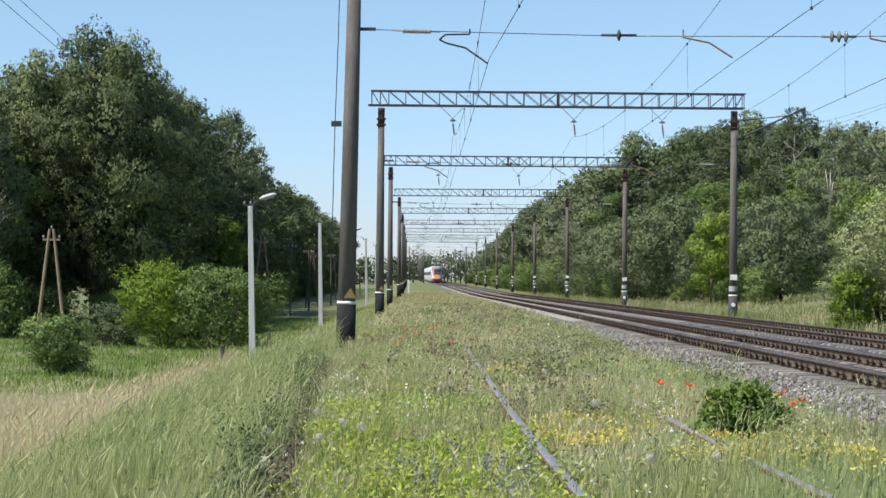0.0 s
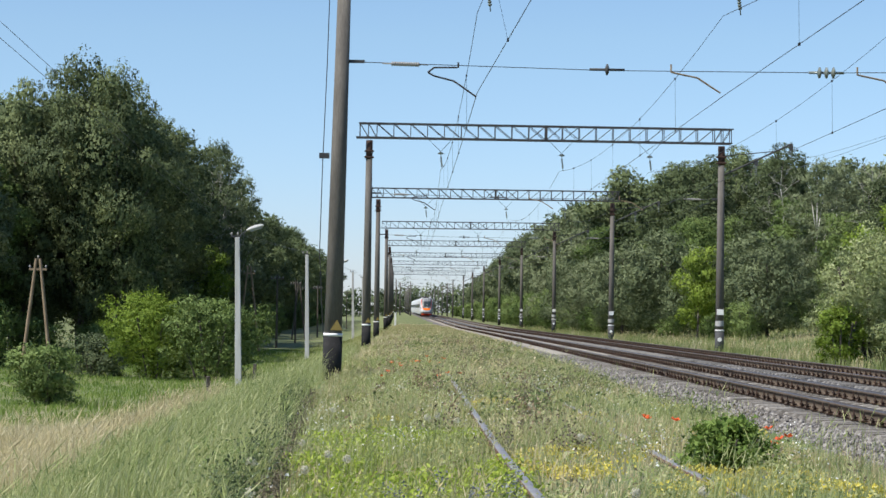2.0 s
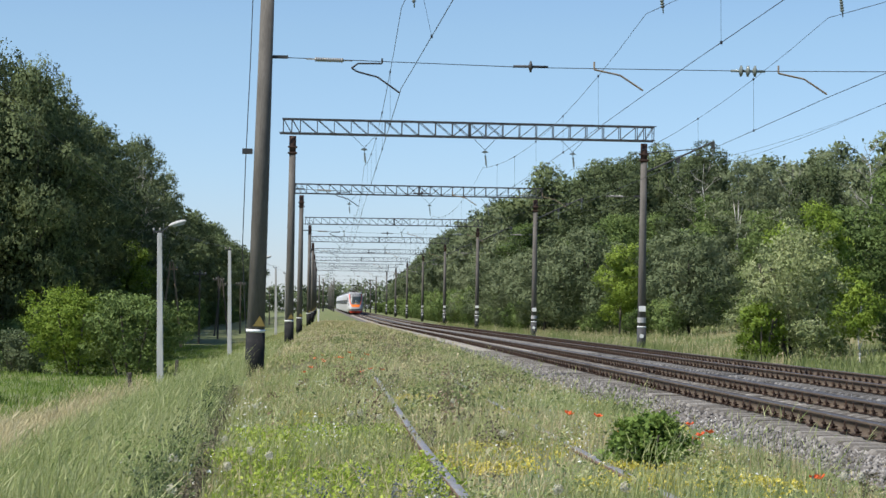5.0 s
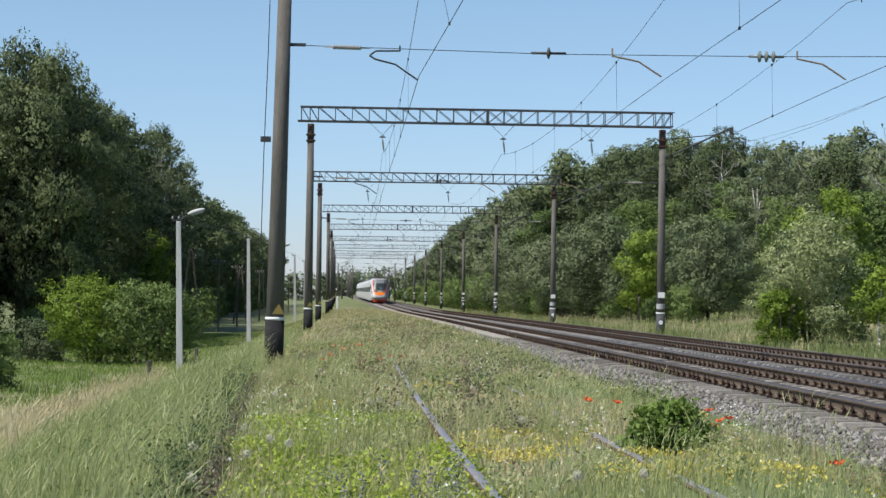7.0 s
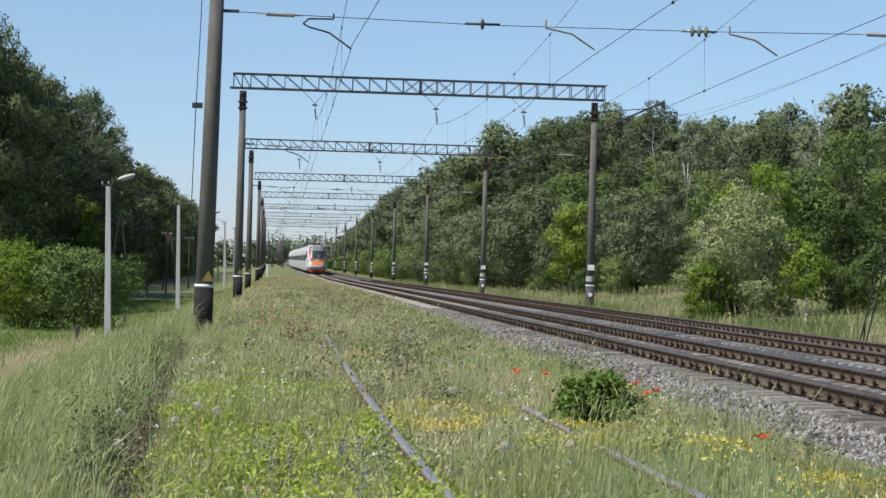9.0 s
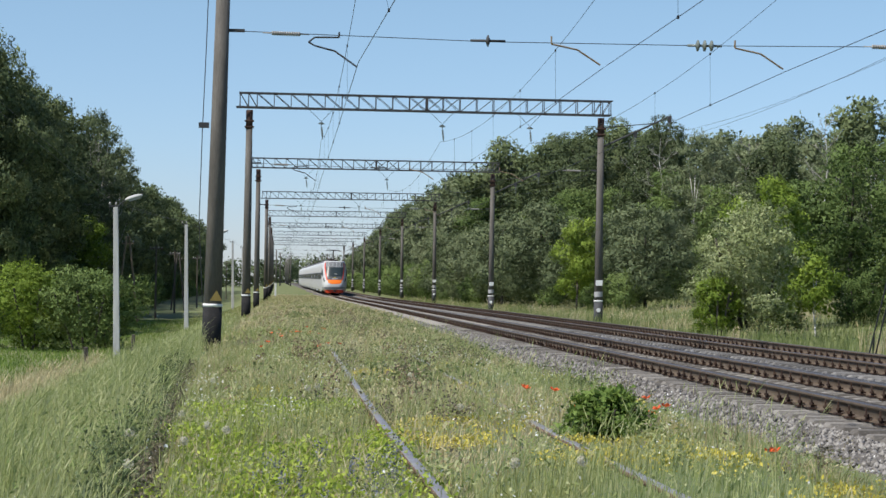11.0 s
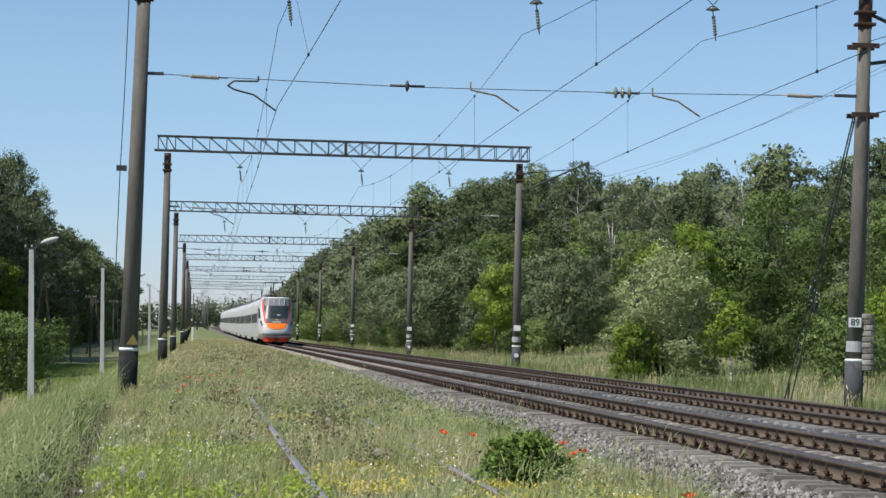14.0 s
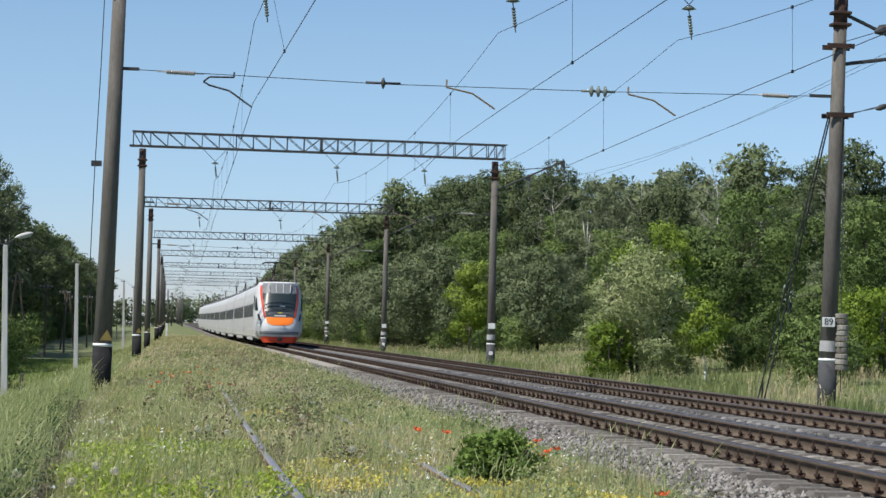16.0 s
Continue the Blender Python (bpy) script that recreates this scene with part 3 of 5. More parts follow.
def nearest_mast_fittings():
    """What only the pair of masts closest to the camera carries."""
    x, y = 15.17, MAST_ROWS[0]
    plate = thing("mast_number_sign", "white sign with the black number 89 on the mast", "sign")
    place(plate, x - 0.215, y - 0.235, 1.64)
    part("board", bm_box(-0.13, 0.17, -0.012, 0.012, -0.112, 0.112, None, 0.004), WHITE, plate)
    cu = bpy.data.curves.new("digits", "FONT")
    cu.body, cu.size, cu.align_x, cu.align_y, cu.extrude = "89", 0.22, "CENTER", "CENTER", 0.002
    tmp = new("digits_text", cu)
    me = bpy.data.meshes.new_from_object(tmp.evaluated_get(bpy.context.evaluated_depsgraph_get()))
    bpy.data.objects.remove(tmp)
    me.materials.append(BLACK)
    place(part("digits", me, BLACK, plate), 0.02, -0.016, 0, 90)
    # tension weights beside the mast
    w = thing("tension_weights", "stack of grey concrete tension weights hung beside the mast", "counterweight")
    place(w, x + 0.15, y - 0.12, 0.52)
    z = 0.0
    for i in range(10):
        bm = bm_lathe([(0.15, 0.0), (0.163, 0.02), (0.163, 0.1), (0.15, 0.12)], 14)
        if i % 2:
            bm_box(-0.02, 0.02, -0.175, 0.0, 0.0, 0.12, bm)
        o = part("weight", bm, SLEEPER, w)
        place(o, random.uniform(-0.015, 0.015), random.uniform(-0.015, 0.015), z, 0, 0, random.uniform(0, 360))
        z += 0.134
    part("hanger_rod", bm_rod((0, 0, -0.5), (0, 0, 6.2), 0.013), STEEL, w)
    # guy cables and bracket rings on the right mast
    guy = thing("guy_cable", "pair of dark guy cables from the mast to the ground", "cable")
    gx, gz = 13.8, -0.32
    for dx in (0.0, 0.16):
        part("cable", bm_rod((x - 0.2 + dx * 0.3, y, 6.45), (gx + dx, y + 1.5, gz), 0.02), WIRE, guy)
    part("anchor", bm_rod((gx + 0.1, y + 1.5, gz - 0.2), (gx + 0.12, y + 1.45, gz + 0.5), 0.025), STEEL, guy)
    part("insulator", bm_rod((gx + 0.62, y + 1.05, 1.85), (gx + 0.66, y + 1.02, 2.1), 0.045), STEEL, guy)
    for z in (6.45, 8.08):
        c = thing("mast_clamp", "rusty steel clamp round the mast", "clamp", "mast clamps")
        part("clamp", bm_box(x - 0.29, x + 0.36, y - 0.2, y - 0.14, z, z + 0.11, bm_box(x - 0.29, x + 0.36, y + 0.16, y + 0.22, z, z + 0.11)), REDSTEEL, c)
    br = thing("feeder_bracket", "dark steel bracket beside the mast", "bracket")
    part("strut", bm_rod((x + 0.1, y, 7.72), (x + 3.3, y, 8.2), 0.045), STEEL, br)
    part("strut", bm_rod((x + 0.1, y, 8.95), (x + 3.0, y, 7.7), 0.045), STEEL, br)
    a = thing("anchored_wire", "anchored wires with strain insulators leading off the mast", "wire")
    for z, dx, dz in ((8.2, 14, 3.8), (6.5, 14, 2.2), (6.45, 15, 4.2)):
        part("wire", bm_rod((x, y, z), (x + dx, y - 20, z + dz), 0.01), WIRE, a)
    part("insulator", bm_lathe([(0.04, -0.2), (0.13, -0.05), (0.11, 0.08), (0.05, 0.2)], 10, pose(x + 0.75, y - 1, 8.42, 0, 70, 0)), STEEL, a)
    part("insulator", bm_lathe([(0.03, -0.15), (0.07, -0.04), (0.065, 0.06), (0.03, 0.15)], 10, pose(x + 0.75, y - 1, 6.62, 0, 70, 0)), STEEL, a)
    e = thing("earth_wire", "thin earth wire running down the mast with a small box", "wire")
    lx = -1.68
    part("wire", bm_path([(lx - 0.2, y, 9.0), (lx - 0.25, y, 6.8), (lx - 0.32, y, 4.6), (lx - 0.36, y, 2.6), (lx - 0.25, y, 0.7)], 0.011), WIRE, e)
    part("box", bm_box(lx - 0.4, lx - 0.17, y - 0.06, y + 0.06, 4.75, 4.87), STEEL, e)


def single_masts():
    first = thing("cantilever_mast", "distant concrete mast with a steel cantilever over one track", "mast", "distant masts")
    mast, m = mast_body(first, 0, 9.6, -0.4)
    ring("foot_paint", mast, m, -0.5, 0.8, 0.217, BLACK)
    part("cantilever", bm_rod((0.1, 0, 7.2), (3.0, 0, 8.4), 0.05), STEEL, first)
    part("stay", bm_rod((0.1, 0, 9.2), (2.2, 0, 8.1), 0.025), STEEL, first)
    part("steady_arm", bm_rod((0.1, 0, 6.6), (2.9, 0, 6.5), 0.025), STEEL, first)
    place(first, -2.4 + float(bend(520)) * 0.4, 522, float(rise(522)))
    spots = [(-2.6, 570, 0), (0.4, 560, 0)] + [(3.3 + float(bend(y)), y, 0) for y in (625, 690, 760, 840)]
    spots += [(14.3 + float(bend(y)), y, 180) for y in (525, 580, 640, 700, 765, 830)]
    for x, y, r in spots:
        copy_thing(first, pose(x, y, float(rise(y)) - 0.2, 0, 0, r))
    posts = thing("trackside_post", "slim concrete post beside the track", "post", "trackside posts")
    part("post", bm_lathe([(0.13, -0.5), (0.1, 4.6)], 10), CONCRETE, posts, "", True)
    place(posts, 17.2, 330, float(rise(330)) - 0.4)
    for x, y in ((17.5, 395), (17.0, 455)):
        copy_thing(posts, pose(x + float(bend(y)), y, float(rise(y)) - 0.4))
    k = thing("white_marker_post", "short white marker post at the track side", "post")
    part("post", bm_box(-0.12, 0.12, -0.12, 0.12, -0.3, 1.5, None, 0.02), WHITE, k)
    place(k, -1.7, 250, float(rise(250)))


def catenary():
    """Messenger and contact wires with droppers over each track."""
    sup = [-8.0] + MAST_ROWS + [523, 578, 640, 700]
    for cx, label in ((1.44, "overhead wires above the disused track"), (7.05, "overhead wires above a running track"), (11.28, "overhead wires above a running track")):
        c = thing("overhead_wire", label, "overhead wire", "overhead wires")
        ms, ct, drops = [], [], []
        for i, (a, b) in enumerate(zip(sup, sup[1:])):
            for t in np.linspace(0, 1, 13)[:-1]:
                y = a + (b - a) * t
                x = cx + float(bend(y)) * 0.85 + (0.03 if i % 2 else -0.03) * (1 - 2 * t)
                z = float(rise(y))
                top = 8.13 - 4 * (1.15 if i == 0 else 0.85) * t * (1 - t)
                ms.append((x, y, z + top))
                ct.append((x + 0.02 + (0.03 * max(0.0, 44.8 - y) if cx < 2 else 0.0), y, z + 6.3 - 4 * 0.06 * t * (1 - t)))
                drops.append((ms[-1], ct[-1], 0.05 < t < 0.95))
        for name, pts, r in (("messenger_wire", ms, 0.0075), ("contact_wire", ct, 0.0085)):
            v, f = tube(pts, r)
            part(name, arrays(name, v, f, WIRE), WIRE, c)
        for k, (p, q, ok) in enumerate(drops):
            if ok and k % 2 == 0 and p[1] < 210:
                bm = bm_rod(p, q, 0.0045, 0.0045, 3)
                for e in (p, q):
                    bm_box(e[0] - 0.02, e[0] + 0.02, e[1] - 0.03, e[1] + 0.03, e[2] - 0.03, e[2] + 0.03, bm)
                part("dropper", bm, WIRE, c)
    for x, z in ((16.3, 8.0), (17.95, 8.72)):
        pts = []
        for a, b in zip(sup, sup[1:]):
            for t in np.linspace(0, 1, 9)[:-1]:
                y = a + (b - a) * t
                pts.append((x + float(bend(y)) * 0.85, y, z + float(rise(y)) - 4 * 0.5 * t * (1 - t)))
        v, f = tube(pts, 0.006)
        w = thing("feeder_wire", "feeder wire hung beside the portals", "wire", "feeder wires")
        part("wire", arrays("wire", v, f, WIRE), WIRE, w)


# ---- pole lines beside the meadow ----
def street_lamp(x, y, z, h, head=True, lean=0.0):
    p = thing("street_lamp" if head else "concrete_pole", "pale square concrete pole with a hooded street lamp" if head else "pale concrete pole carrying a low wire crossarm", "street lamp" if head else "pole")
    place(p, x, y, z, 0, lean, 0)
    bm = bm_box(-0.16, 0.16, -0.15, 0.15, -0.5, h, None, 0.02)
    for v in bm.verts:
        if v.co.z > 1:
            v.co.x *= 0.68
            v.co.y *= 0.68
    part("pole", bm, PALE, p)
    arm = part("crossarm", bm_box(-0.3, 0.16, -0.04, 0.04, h + 0.02, h + 0.09), STEEL, p)
    for dx in (-0.28, 0.02):
        part("insulator", bm_lathe([(0.03, 0), (0.055, 0.05), (0.045, 0.13), (0.02, 0.16)], 8, pose(dx, 0, h + 0.09)), PORCELAIN, arm, "", True)
    if head:
        part("arm", bm_path([(0.05, 0, h), (0.3, 0, h + 0.22), (0.55, 0, h + 0.36)], 0.03, 6), STEEL, p)
        hd = bmesh.new()
        bmesh.ops.create_uvsphere(hd, u_segments=14, v_segments=9, radius=1)
        for v in hd.verts:
            v.co = Vector((v.co.x * 0.46, v.co.y * 0.15, v.co.z * (0.13 if v.co.z > 0 else 0.08)))
        place(part("lamp_head", hd, PALE, p, "pale grey lamp hood", True), 0.85, 0, h + 0.45, 0, -16, 0)
        g = bm_box(-0.28, 0.3, -0.09, 0.09, -0.1, -0.05, None, 0.02)
        place(part("lamp_glass", g, LAMPGLASS, p), 0.87, 0, h + 0.43, 0, -16, 0)
    return p


def a_frame_pole(x, y, z, h, spread, mat=RUSTWOOD):
    p = thing("a_frame_pole", "weathered timber A-frame power pole in the meadow", "pole", "timber poles")
    place(p, x, y, z)
    for s in (-1, 1):
        part("leg", bm_rod((s * spread / 2, 0, -0.4), (s * 0.12, 0, h), 0.13, 0.09, 10), mat, p)
    part("crossbar", bm_box(-0.55, 0.55, -0.06, 0.06, h - 0.75, h - 0.62), mat, p)
    for dx in (-0.5, 0.5, 0.0):
        part("insulator", bm_lathe([(0.03, 0), (0.07, 0.05), (0.05, 0.16), (0.02, 0.2)], 8, pose(dx, 0, h - 0.6 if dx else h)), PORCELAIN, p, "", True)
    return p


def timber_pole(x, y, z, h):
    p = thing("timber_pole", "dark timber power pole with a crossarm", "pole", "timber poles")
    place(p, x, y, z)
    part("pole", bm_rod((0, 0, -0.4), (0, 0, h), 0.13, 0.09, 10), DARKWOOD, p)
    part("crossarm", bm_box(-0.7, 0.7, -0.05, 0.05, h - 0.5, h - 0.4), DARKWOOD, p)
    for dx in (-0.6, -0.25, 0.25, 0.6):
        part("insulator", bm_lathe([(0.03, 0), (0.08, 0.05), (0.06, 0.18), (0.02, 0.22)], 8, pose(dx, 0, h - 0.4)), PORCELAIN, p, "", True)
    return p


def sagging(name, points, sag, label, r=0.008):
    pts = []
    for a, b in zip(points, points[1:]):
        for t in np.linspace(0, 1, 11):
            pts.append(tuple(np.array(a) * (1 - t) + np.array(b) * t - np.array((0, 0, 4 * sag * t * (1 - t)))))
    keep = [pts[0]] + [q for p, q in zip(pts, pts[1:]) if q != p]
    v, f = tube(keep, r)
    w = thing(name, label, "wire", "pole line wires")
    part("wire", arrays("wire", v, f, WIRE), WIRE, w)


def pole_lines():
    lamps = [(-8.12, 95, 4.87), (-7.25, 142, 5.5), (-7.0, 190, 5.9), (-6.6, 235, 6.3), (-6.6, 285, 6.6)]
    for i, (x, y, top) in enumerate(lamps):
        base = float(land(x, y))
        street_lamp(x, y, base, top - base, i in (0, 2, 4), -0.9 if i else -1.2)
    for dx in (-0.28, 0.02):
        pts = [(-8.35 + dx * 1.6, -10, 8.7), (-8.25 + dx * 1.3, 40, 6.95)] + [(x + dx, y, z + 0.25) for x, y, z in lamps]
        sagging("pole_wire", pts, 0.12, "thin wire along the concrete poles")
    a_frame_pole(-23.4, 125, float(land(-23.4, 125)), 7.0, 1.9)
    a_frame_pole(-15.2, 188, float(land(-15.2, 188)), 8.2, 2.2)
    a_frame_pole(-15.0, 270, float(land(-15, 270)), 7.6, 1.9, DARKWOOD)
    tops = []
    for x, y in ((-14.0, 210), (-14.2, 248), (-13.6, 295), (-13.2, 345), (-12.6, 400)):
        timber_pole(x, y, float(land(x, y)), 7.8)
        tops.append((x, y, float(land(x, y)) + 7.6))
    sagging("pole_wire", [(-15.2, 188, float(land(-15.2, 188)) + 7.6)] + tops, 0.5, "thin wire along the timber poles")
    post = thing("fence_post", "short weathered wooden post on the slope", "post", "slope posts")
    part("post", bm_box(-0.06, 0.06, -0.06, 0.06, -0.4, 1.0, None, 0.015), DARKWOOD, post)
    place(post, -5.6, 72, float(land(-5.6, 72)), 0, 2, 0)
    copy_thing(post, pose(-6.0, 60, float(land(-6.0, 60)), 3, -3, 10))


# ---- the train ----
CAR_LENGTH = 26.2
SECTION = [(0.0, 4.6), (0.8, 4.58), (1.25, 4.5), (1.5, 4.3), (1.63, 3.9), (1.71, 3.3), (1.74, 2.7), (1.74, 1.9), (1.72, 1.1), (1.66, 0.62), (1.5, 0.5)]


def nose_point(z, s):
    """The curved front: z height, s from -1 to 1 across."""
    w = np.interp(z, [0.2, 0.5, 0.75, 1.2, 2.7, 3.3, 3.9, 4.3, 4.5, 4.6], [1.35, 1.48, 1.64, 1.72, 1.74, 1.71, 1.63, 1.52, 1.44, 1.36])
    y0 = np.interp(z, [0.2, 0.7, 0.85, 1.3, 1.65, 2.15, 3.95, 4.5, 4.6], [0.4, 0.28, 0.05, 0.0, 0.1, 0.3, 1.35, 1.6, 1.75])
    return (w * s, y0 + 1.5 * abs(s) ** 6 + 0.22 * s * s, z)


def front_patch(name, z0, z1, s_low, s_high, mat, parent, label="", out=0.012, dip=0.0, nz=8, ns=12):
    """A piece of the front skin; s_low and s_high: its inner and outer edges at z0 and z1; dip: rise of the lower edge towards the sides."""
    bm = bmesh.new()
    grid = []
    for i in range(nz + 1):
        t = i / nz
        z = z0 + (z1 - z0) * t
        a, b = s_low[0] + (s_low[1] - s_low[0]) * t, s_high[0] + (s_high[1] - s_high[0]) * t
        row = []
        for j in range(ns + 1):
            s = a + (b - a) * j / ns
            x, y, zz = nose_point(z + dip * (1 - t) * (2 * j / ns - 1) ** 4, s)
            row.append(bm.verts.new((x * (1 + out * 0.3), y - out, zz)))
        grid.append(row)
    for i in range(nz):
        for j in range(ns):
            bm.faces.new((grid[i][j], grid[i][j + 1], grid[i + 1][j + 1], grid[i + 1][j]))
    bmesh.ops.recalc_face_normals(bm, faces=bm.faces)
    return part(name, bm, mat, parent, label, True)


def tube_body(y0, y1):
    bm = bmesh.new()
    pts = SECTION + [(-x, z) for x, z in SECTION[:0:-1]]
    a = [bm.verts.new((x, y0, z)) for x, z in pts]
    b = [bm.verts.new((x, y1, z)) for x, z in pts]
    n = len(pts)
    for i in range(n):
        bm.faces.new((a[i], a[(i + 1) % n], b[(i + 1) % n], b[i]))
    bm.faces.new(a[::-1]), bm.faces.new(b)
    bmesh.ops.recalc_face_normals(bm, faces=bm.faces)
    return bm


def bogie(car, y):
    b = part("bogie", bm_box(-1.15, 1.15, y - 1.7, y + 1.7, 0.42, 0.78, None, 0.05), UNDER, car)
    for dy in (-1.25, 1.25):
        for s in (-1, 1):
            part("wheel", bm_lathe([(0.46, -0.07), (0.475, -0.05), (0.46, 0.07)], 20, pose(s * 0.78, y + dy, 0.46, 0, 90)), UNDER, b, "", True)


def car_sides(car, y0, y1):
    """Window band, windows, doors and skirts on both sides."""
    for s in (-1, 1):
        x = s * 1.735
        band = part("window_band", bm_box(min(x, x + s * 0.014), max(x, x + s * 0.014), y0 + 0.2, y1 - 0.1, 2.05, 3.05, None, 0.004), BANDGREY, car, "grey stripe along the windows")
        y = y0 + 0.45
        while y + 1.9 < y1 - 0.15:
            xx = x + s * 0.014
            part("window", bm_box(min(xx, xx + s * 0.008), max(xx, xx + s * 0.008), y, y + 1.86, 2.12, 2.98, None, 0.003), WINDOW, band)
            y += 1.95
        for y in (y0 + 0.6, y1 - 1.6):
            part("door", bm_box(min(x, x + s * 0.011), max(x, x + s * 0.011), y, y + 0.95, 1.05, 3.15, None, 0.003), BODYWHITE, car)
        part("skirt", bm_box(min(s * 1.5, s * 1.62), max(s * 1.5, s * 1.62), y0 + 5.6, y1 - 5.6, 0.3, 0.66, None, 0.03), BODYGREY, car)


def roof_gear(car, spots):
    for y, ln, h in spots:
        part("roof_unit", bm_box(-0.85, 0.85, y, y + ln, 4.5, 4.62 + h, None, 0.08), BANDGREY, car, "grey roof equipment housing")
        part("roof_frame", bm_path([(-0.7, y + 0.3, 4.6), (-0.5, y + 0.9, 5.05), (0.5, y + 0.9, 5.05), (0.7, y + 0.3, 4.6)], 0.05, 5), UNDER, car, "dark roof frame")


def coach():
    car = thing("train_coach", "white passenger coach with a grey window stripe on the track", "train coach", "coaches of the train")
    part("body", tube_body(0.1, CAR_LENGTH - 0.1), BODYWHITE, car, "white coach body")
    car_sides(car, 0.25, CAR_LENGTH - 0.25)
    roof_gear(car, ((4, 4.5, 0.28), (12, 2.6, 0.22), (18, 4.5, 0.28)))
    part("gangway", bm_box(-0.8, 0.8, CAR_LENGTH - 0.25, CAR_LENGTH + 0.25, 0.9, 3.9), UNDER, car, "black folded gangway")
    part("underframe", bm_box(-1.35, 1.35, 0.5, CAR_LENGTH - 0.5, 0.35, 0.62), UNDER, car)
    bogie(car, 3.6), bogie(car, CAR_LENGTH - 3.6)
    return car


def power_car():
    car = thing("train_power_car", "white streamlined leading car with orange band and dark windscreen", "train power car", "coaches of the train")
    body = bmesh.new()
    # nose skin joined to the tube
    zs = [0.45, 0.62, 0.8, 1.1, 1.5, 1.9, 2.3, 2.7, 3.1, 3.5, 3.8, 4.02, 4.22, 4.4, 4.52, 4.6]
    ss = [-1 + 2 * j / 28 for j in range(29)]
    grid = [[body.verts.new(nose_point(z, s)) for s in ss] for z in zs]
    for i in range(len(zs) - 1):
        for j in range(len(ss) - 1):
            body.faces.new((grid[i][j], grid[i][j + 1], grid[i + 1][j + 1], grid[i + 1][j]))
    for side in (0, -1):
        back = [body.verts.new((grid[i][side].co.x, 4.7, zs[i])) for i in range(len(zs))]
        for i in range(len(zs) - 1):
            body.faces.new((grid[i][side], grid[i + 1][side], back[i + 1], back[i]))
    roof_b = [body.verts.new((grid[-1][j].co.x, 4.7, 4.6)) for j in range(len(ss))]
    for j in range(len(ss) - 1):
        body.faces.new((grid[-1][j], grid[-1][j + 1], roof_b[j + 1], roof_b[j]))
    bmesh.ops.recalc_face_normals(body, faces=body.faces)
    part("nose", body, BODYWHITE, car, "white rounded nose", True)
    part("body", tube_body(4.65, CAR_LENGTH - 0.1), BODYWHITE, car, "white car body")
    front_patch("skirt_front", 0.2, 0.64, (-0.88, -0.92), (0.88, 0.92), RED, car, "red front skirt", 0.03)
    front_patch("bumper_shade", 0.64, 1.02, (-0.96, -0.97), (0.96, 0.97), BANDGREY, car, "grey lower bumper", 0.008)
    front_patch("orange_band", 1.45, 2.02, (-0.53, -0.58), (0.53, 0.58), ORANGE, car, "bright orange band", 0.014, 0.17)
    mask = front_patch("front_mask", 2.02, 2.46, (-0.58, -0.62), (0.58, 0.62), MASK, car, "dark grey mask", 0.014)
    front_patch("windscreen", 2.46, 3.76, (-0.62, -0.75), (0.62, 0.75), SCREEN, car, "dark tinted windscreen", 0.016)
    visor = front_patch("visor", 3.76, 4.52, (-0.75, -0.84), (0.75, 0.84), VISOR, car, "grey ribbed roof visor", 0.016)
    for x in (-0.75, -0.25, 0.25, 0.75):
        part("rib", bm_rod((x, nose_point(3.84, 0.3)[1] - 0.04, 3.84), (x * 1.06, nose_point(4.42, 0.35)[1] - 0.04, 4.42), 0.03), BODYGREY, visor)
    for s in (-1, 1):
        front_patch("pillar", 2.0, 4.56, (s * 0.58, s * 0.84), (s * 0.655, s * 0.925), RED, car, "red windscreen pillar", 0.02, ns=3)
        front_patch("headlight", 1.78, 2.25, (s * 0.77, s * 0.84), (s * 0.86, s * 0.92), SCREEN, car, "dark headlight cluster", 0.02, ns=3, nz=3)
        front_patch("cab_window", 2.5, 3.45, (s * 0.88, s * 0.95), (s * 0.992, s * 0.985), SCREEN, car, "dark cab side window", 0.02, ns=3, nz=4)
        bm = bm_box(-0.02, 0.02, 2.5, 4.0, 2.65, 3.6, None, 0.004)
        for v in bm.verts:
            if v.co.z > 3 and v.co.y < 3:
                v.co.y += 0.9
        place(part("cab_side_window", bm, SCREEN, car), s * 1.73, 0, 0)
        part("wiper", bm_rod((s * 0.15, nose_point(2.58, 0.1)[1] - 0.05, 2.58), (s * 0.75, nose_point(2.78, 0.45)[1] - 0.05, 2.72), 0.018), UNDER, mask)
    part("emblem", bm_box(-0.16, 0.16, nose_point(2.38, 0)[1] - 0.05, nose_point(2.38, 0)[1] - 0.02, 2.31, 2.39), SIGNAL, mask)
    part("lettering_bar", bm_box(-0.42, 0.42, nose_point(2.12, 0)[1] - 0.05, nose_point(2.12, 0)[1] - 0.02, 2.09, 2.19), WHITE, mask)
    part("paper_sheet", bm_box(0.0, 0.36, nose_point(2.85, 0)[1] - 0.04, nose_point(2.85, 0)[1] - 0.02, 2.72, 2.88), WHITE, car)
    car_sides(car, 4.9, CAR_LENGTH - 0.25)
    roof_gear(car, ((15, 4.5, 0.26), (21, 2.5, 0.22)))
    part("gangway", bm_box(-0.8, 0.8, CAR_LENGTH - 0.25, CAR_LENGTH + 0.25, 0.9, 3.9), UNDER, car)
    part("underframe", bm_box(-1.3, 1.3, 1.6, CAR_LENGTH - 0.5, 0.35, 0.62), UNDER, car)
    part("coupler", bm_box(-0.16, 0.16, 0.1, 1.0, 0.35, 0.62, None, 0.03), UNDER, car)
    bogie(car, 4.4), bogie(car, CAR_LENGTH - 3.6)
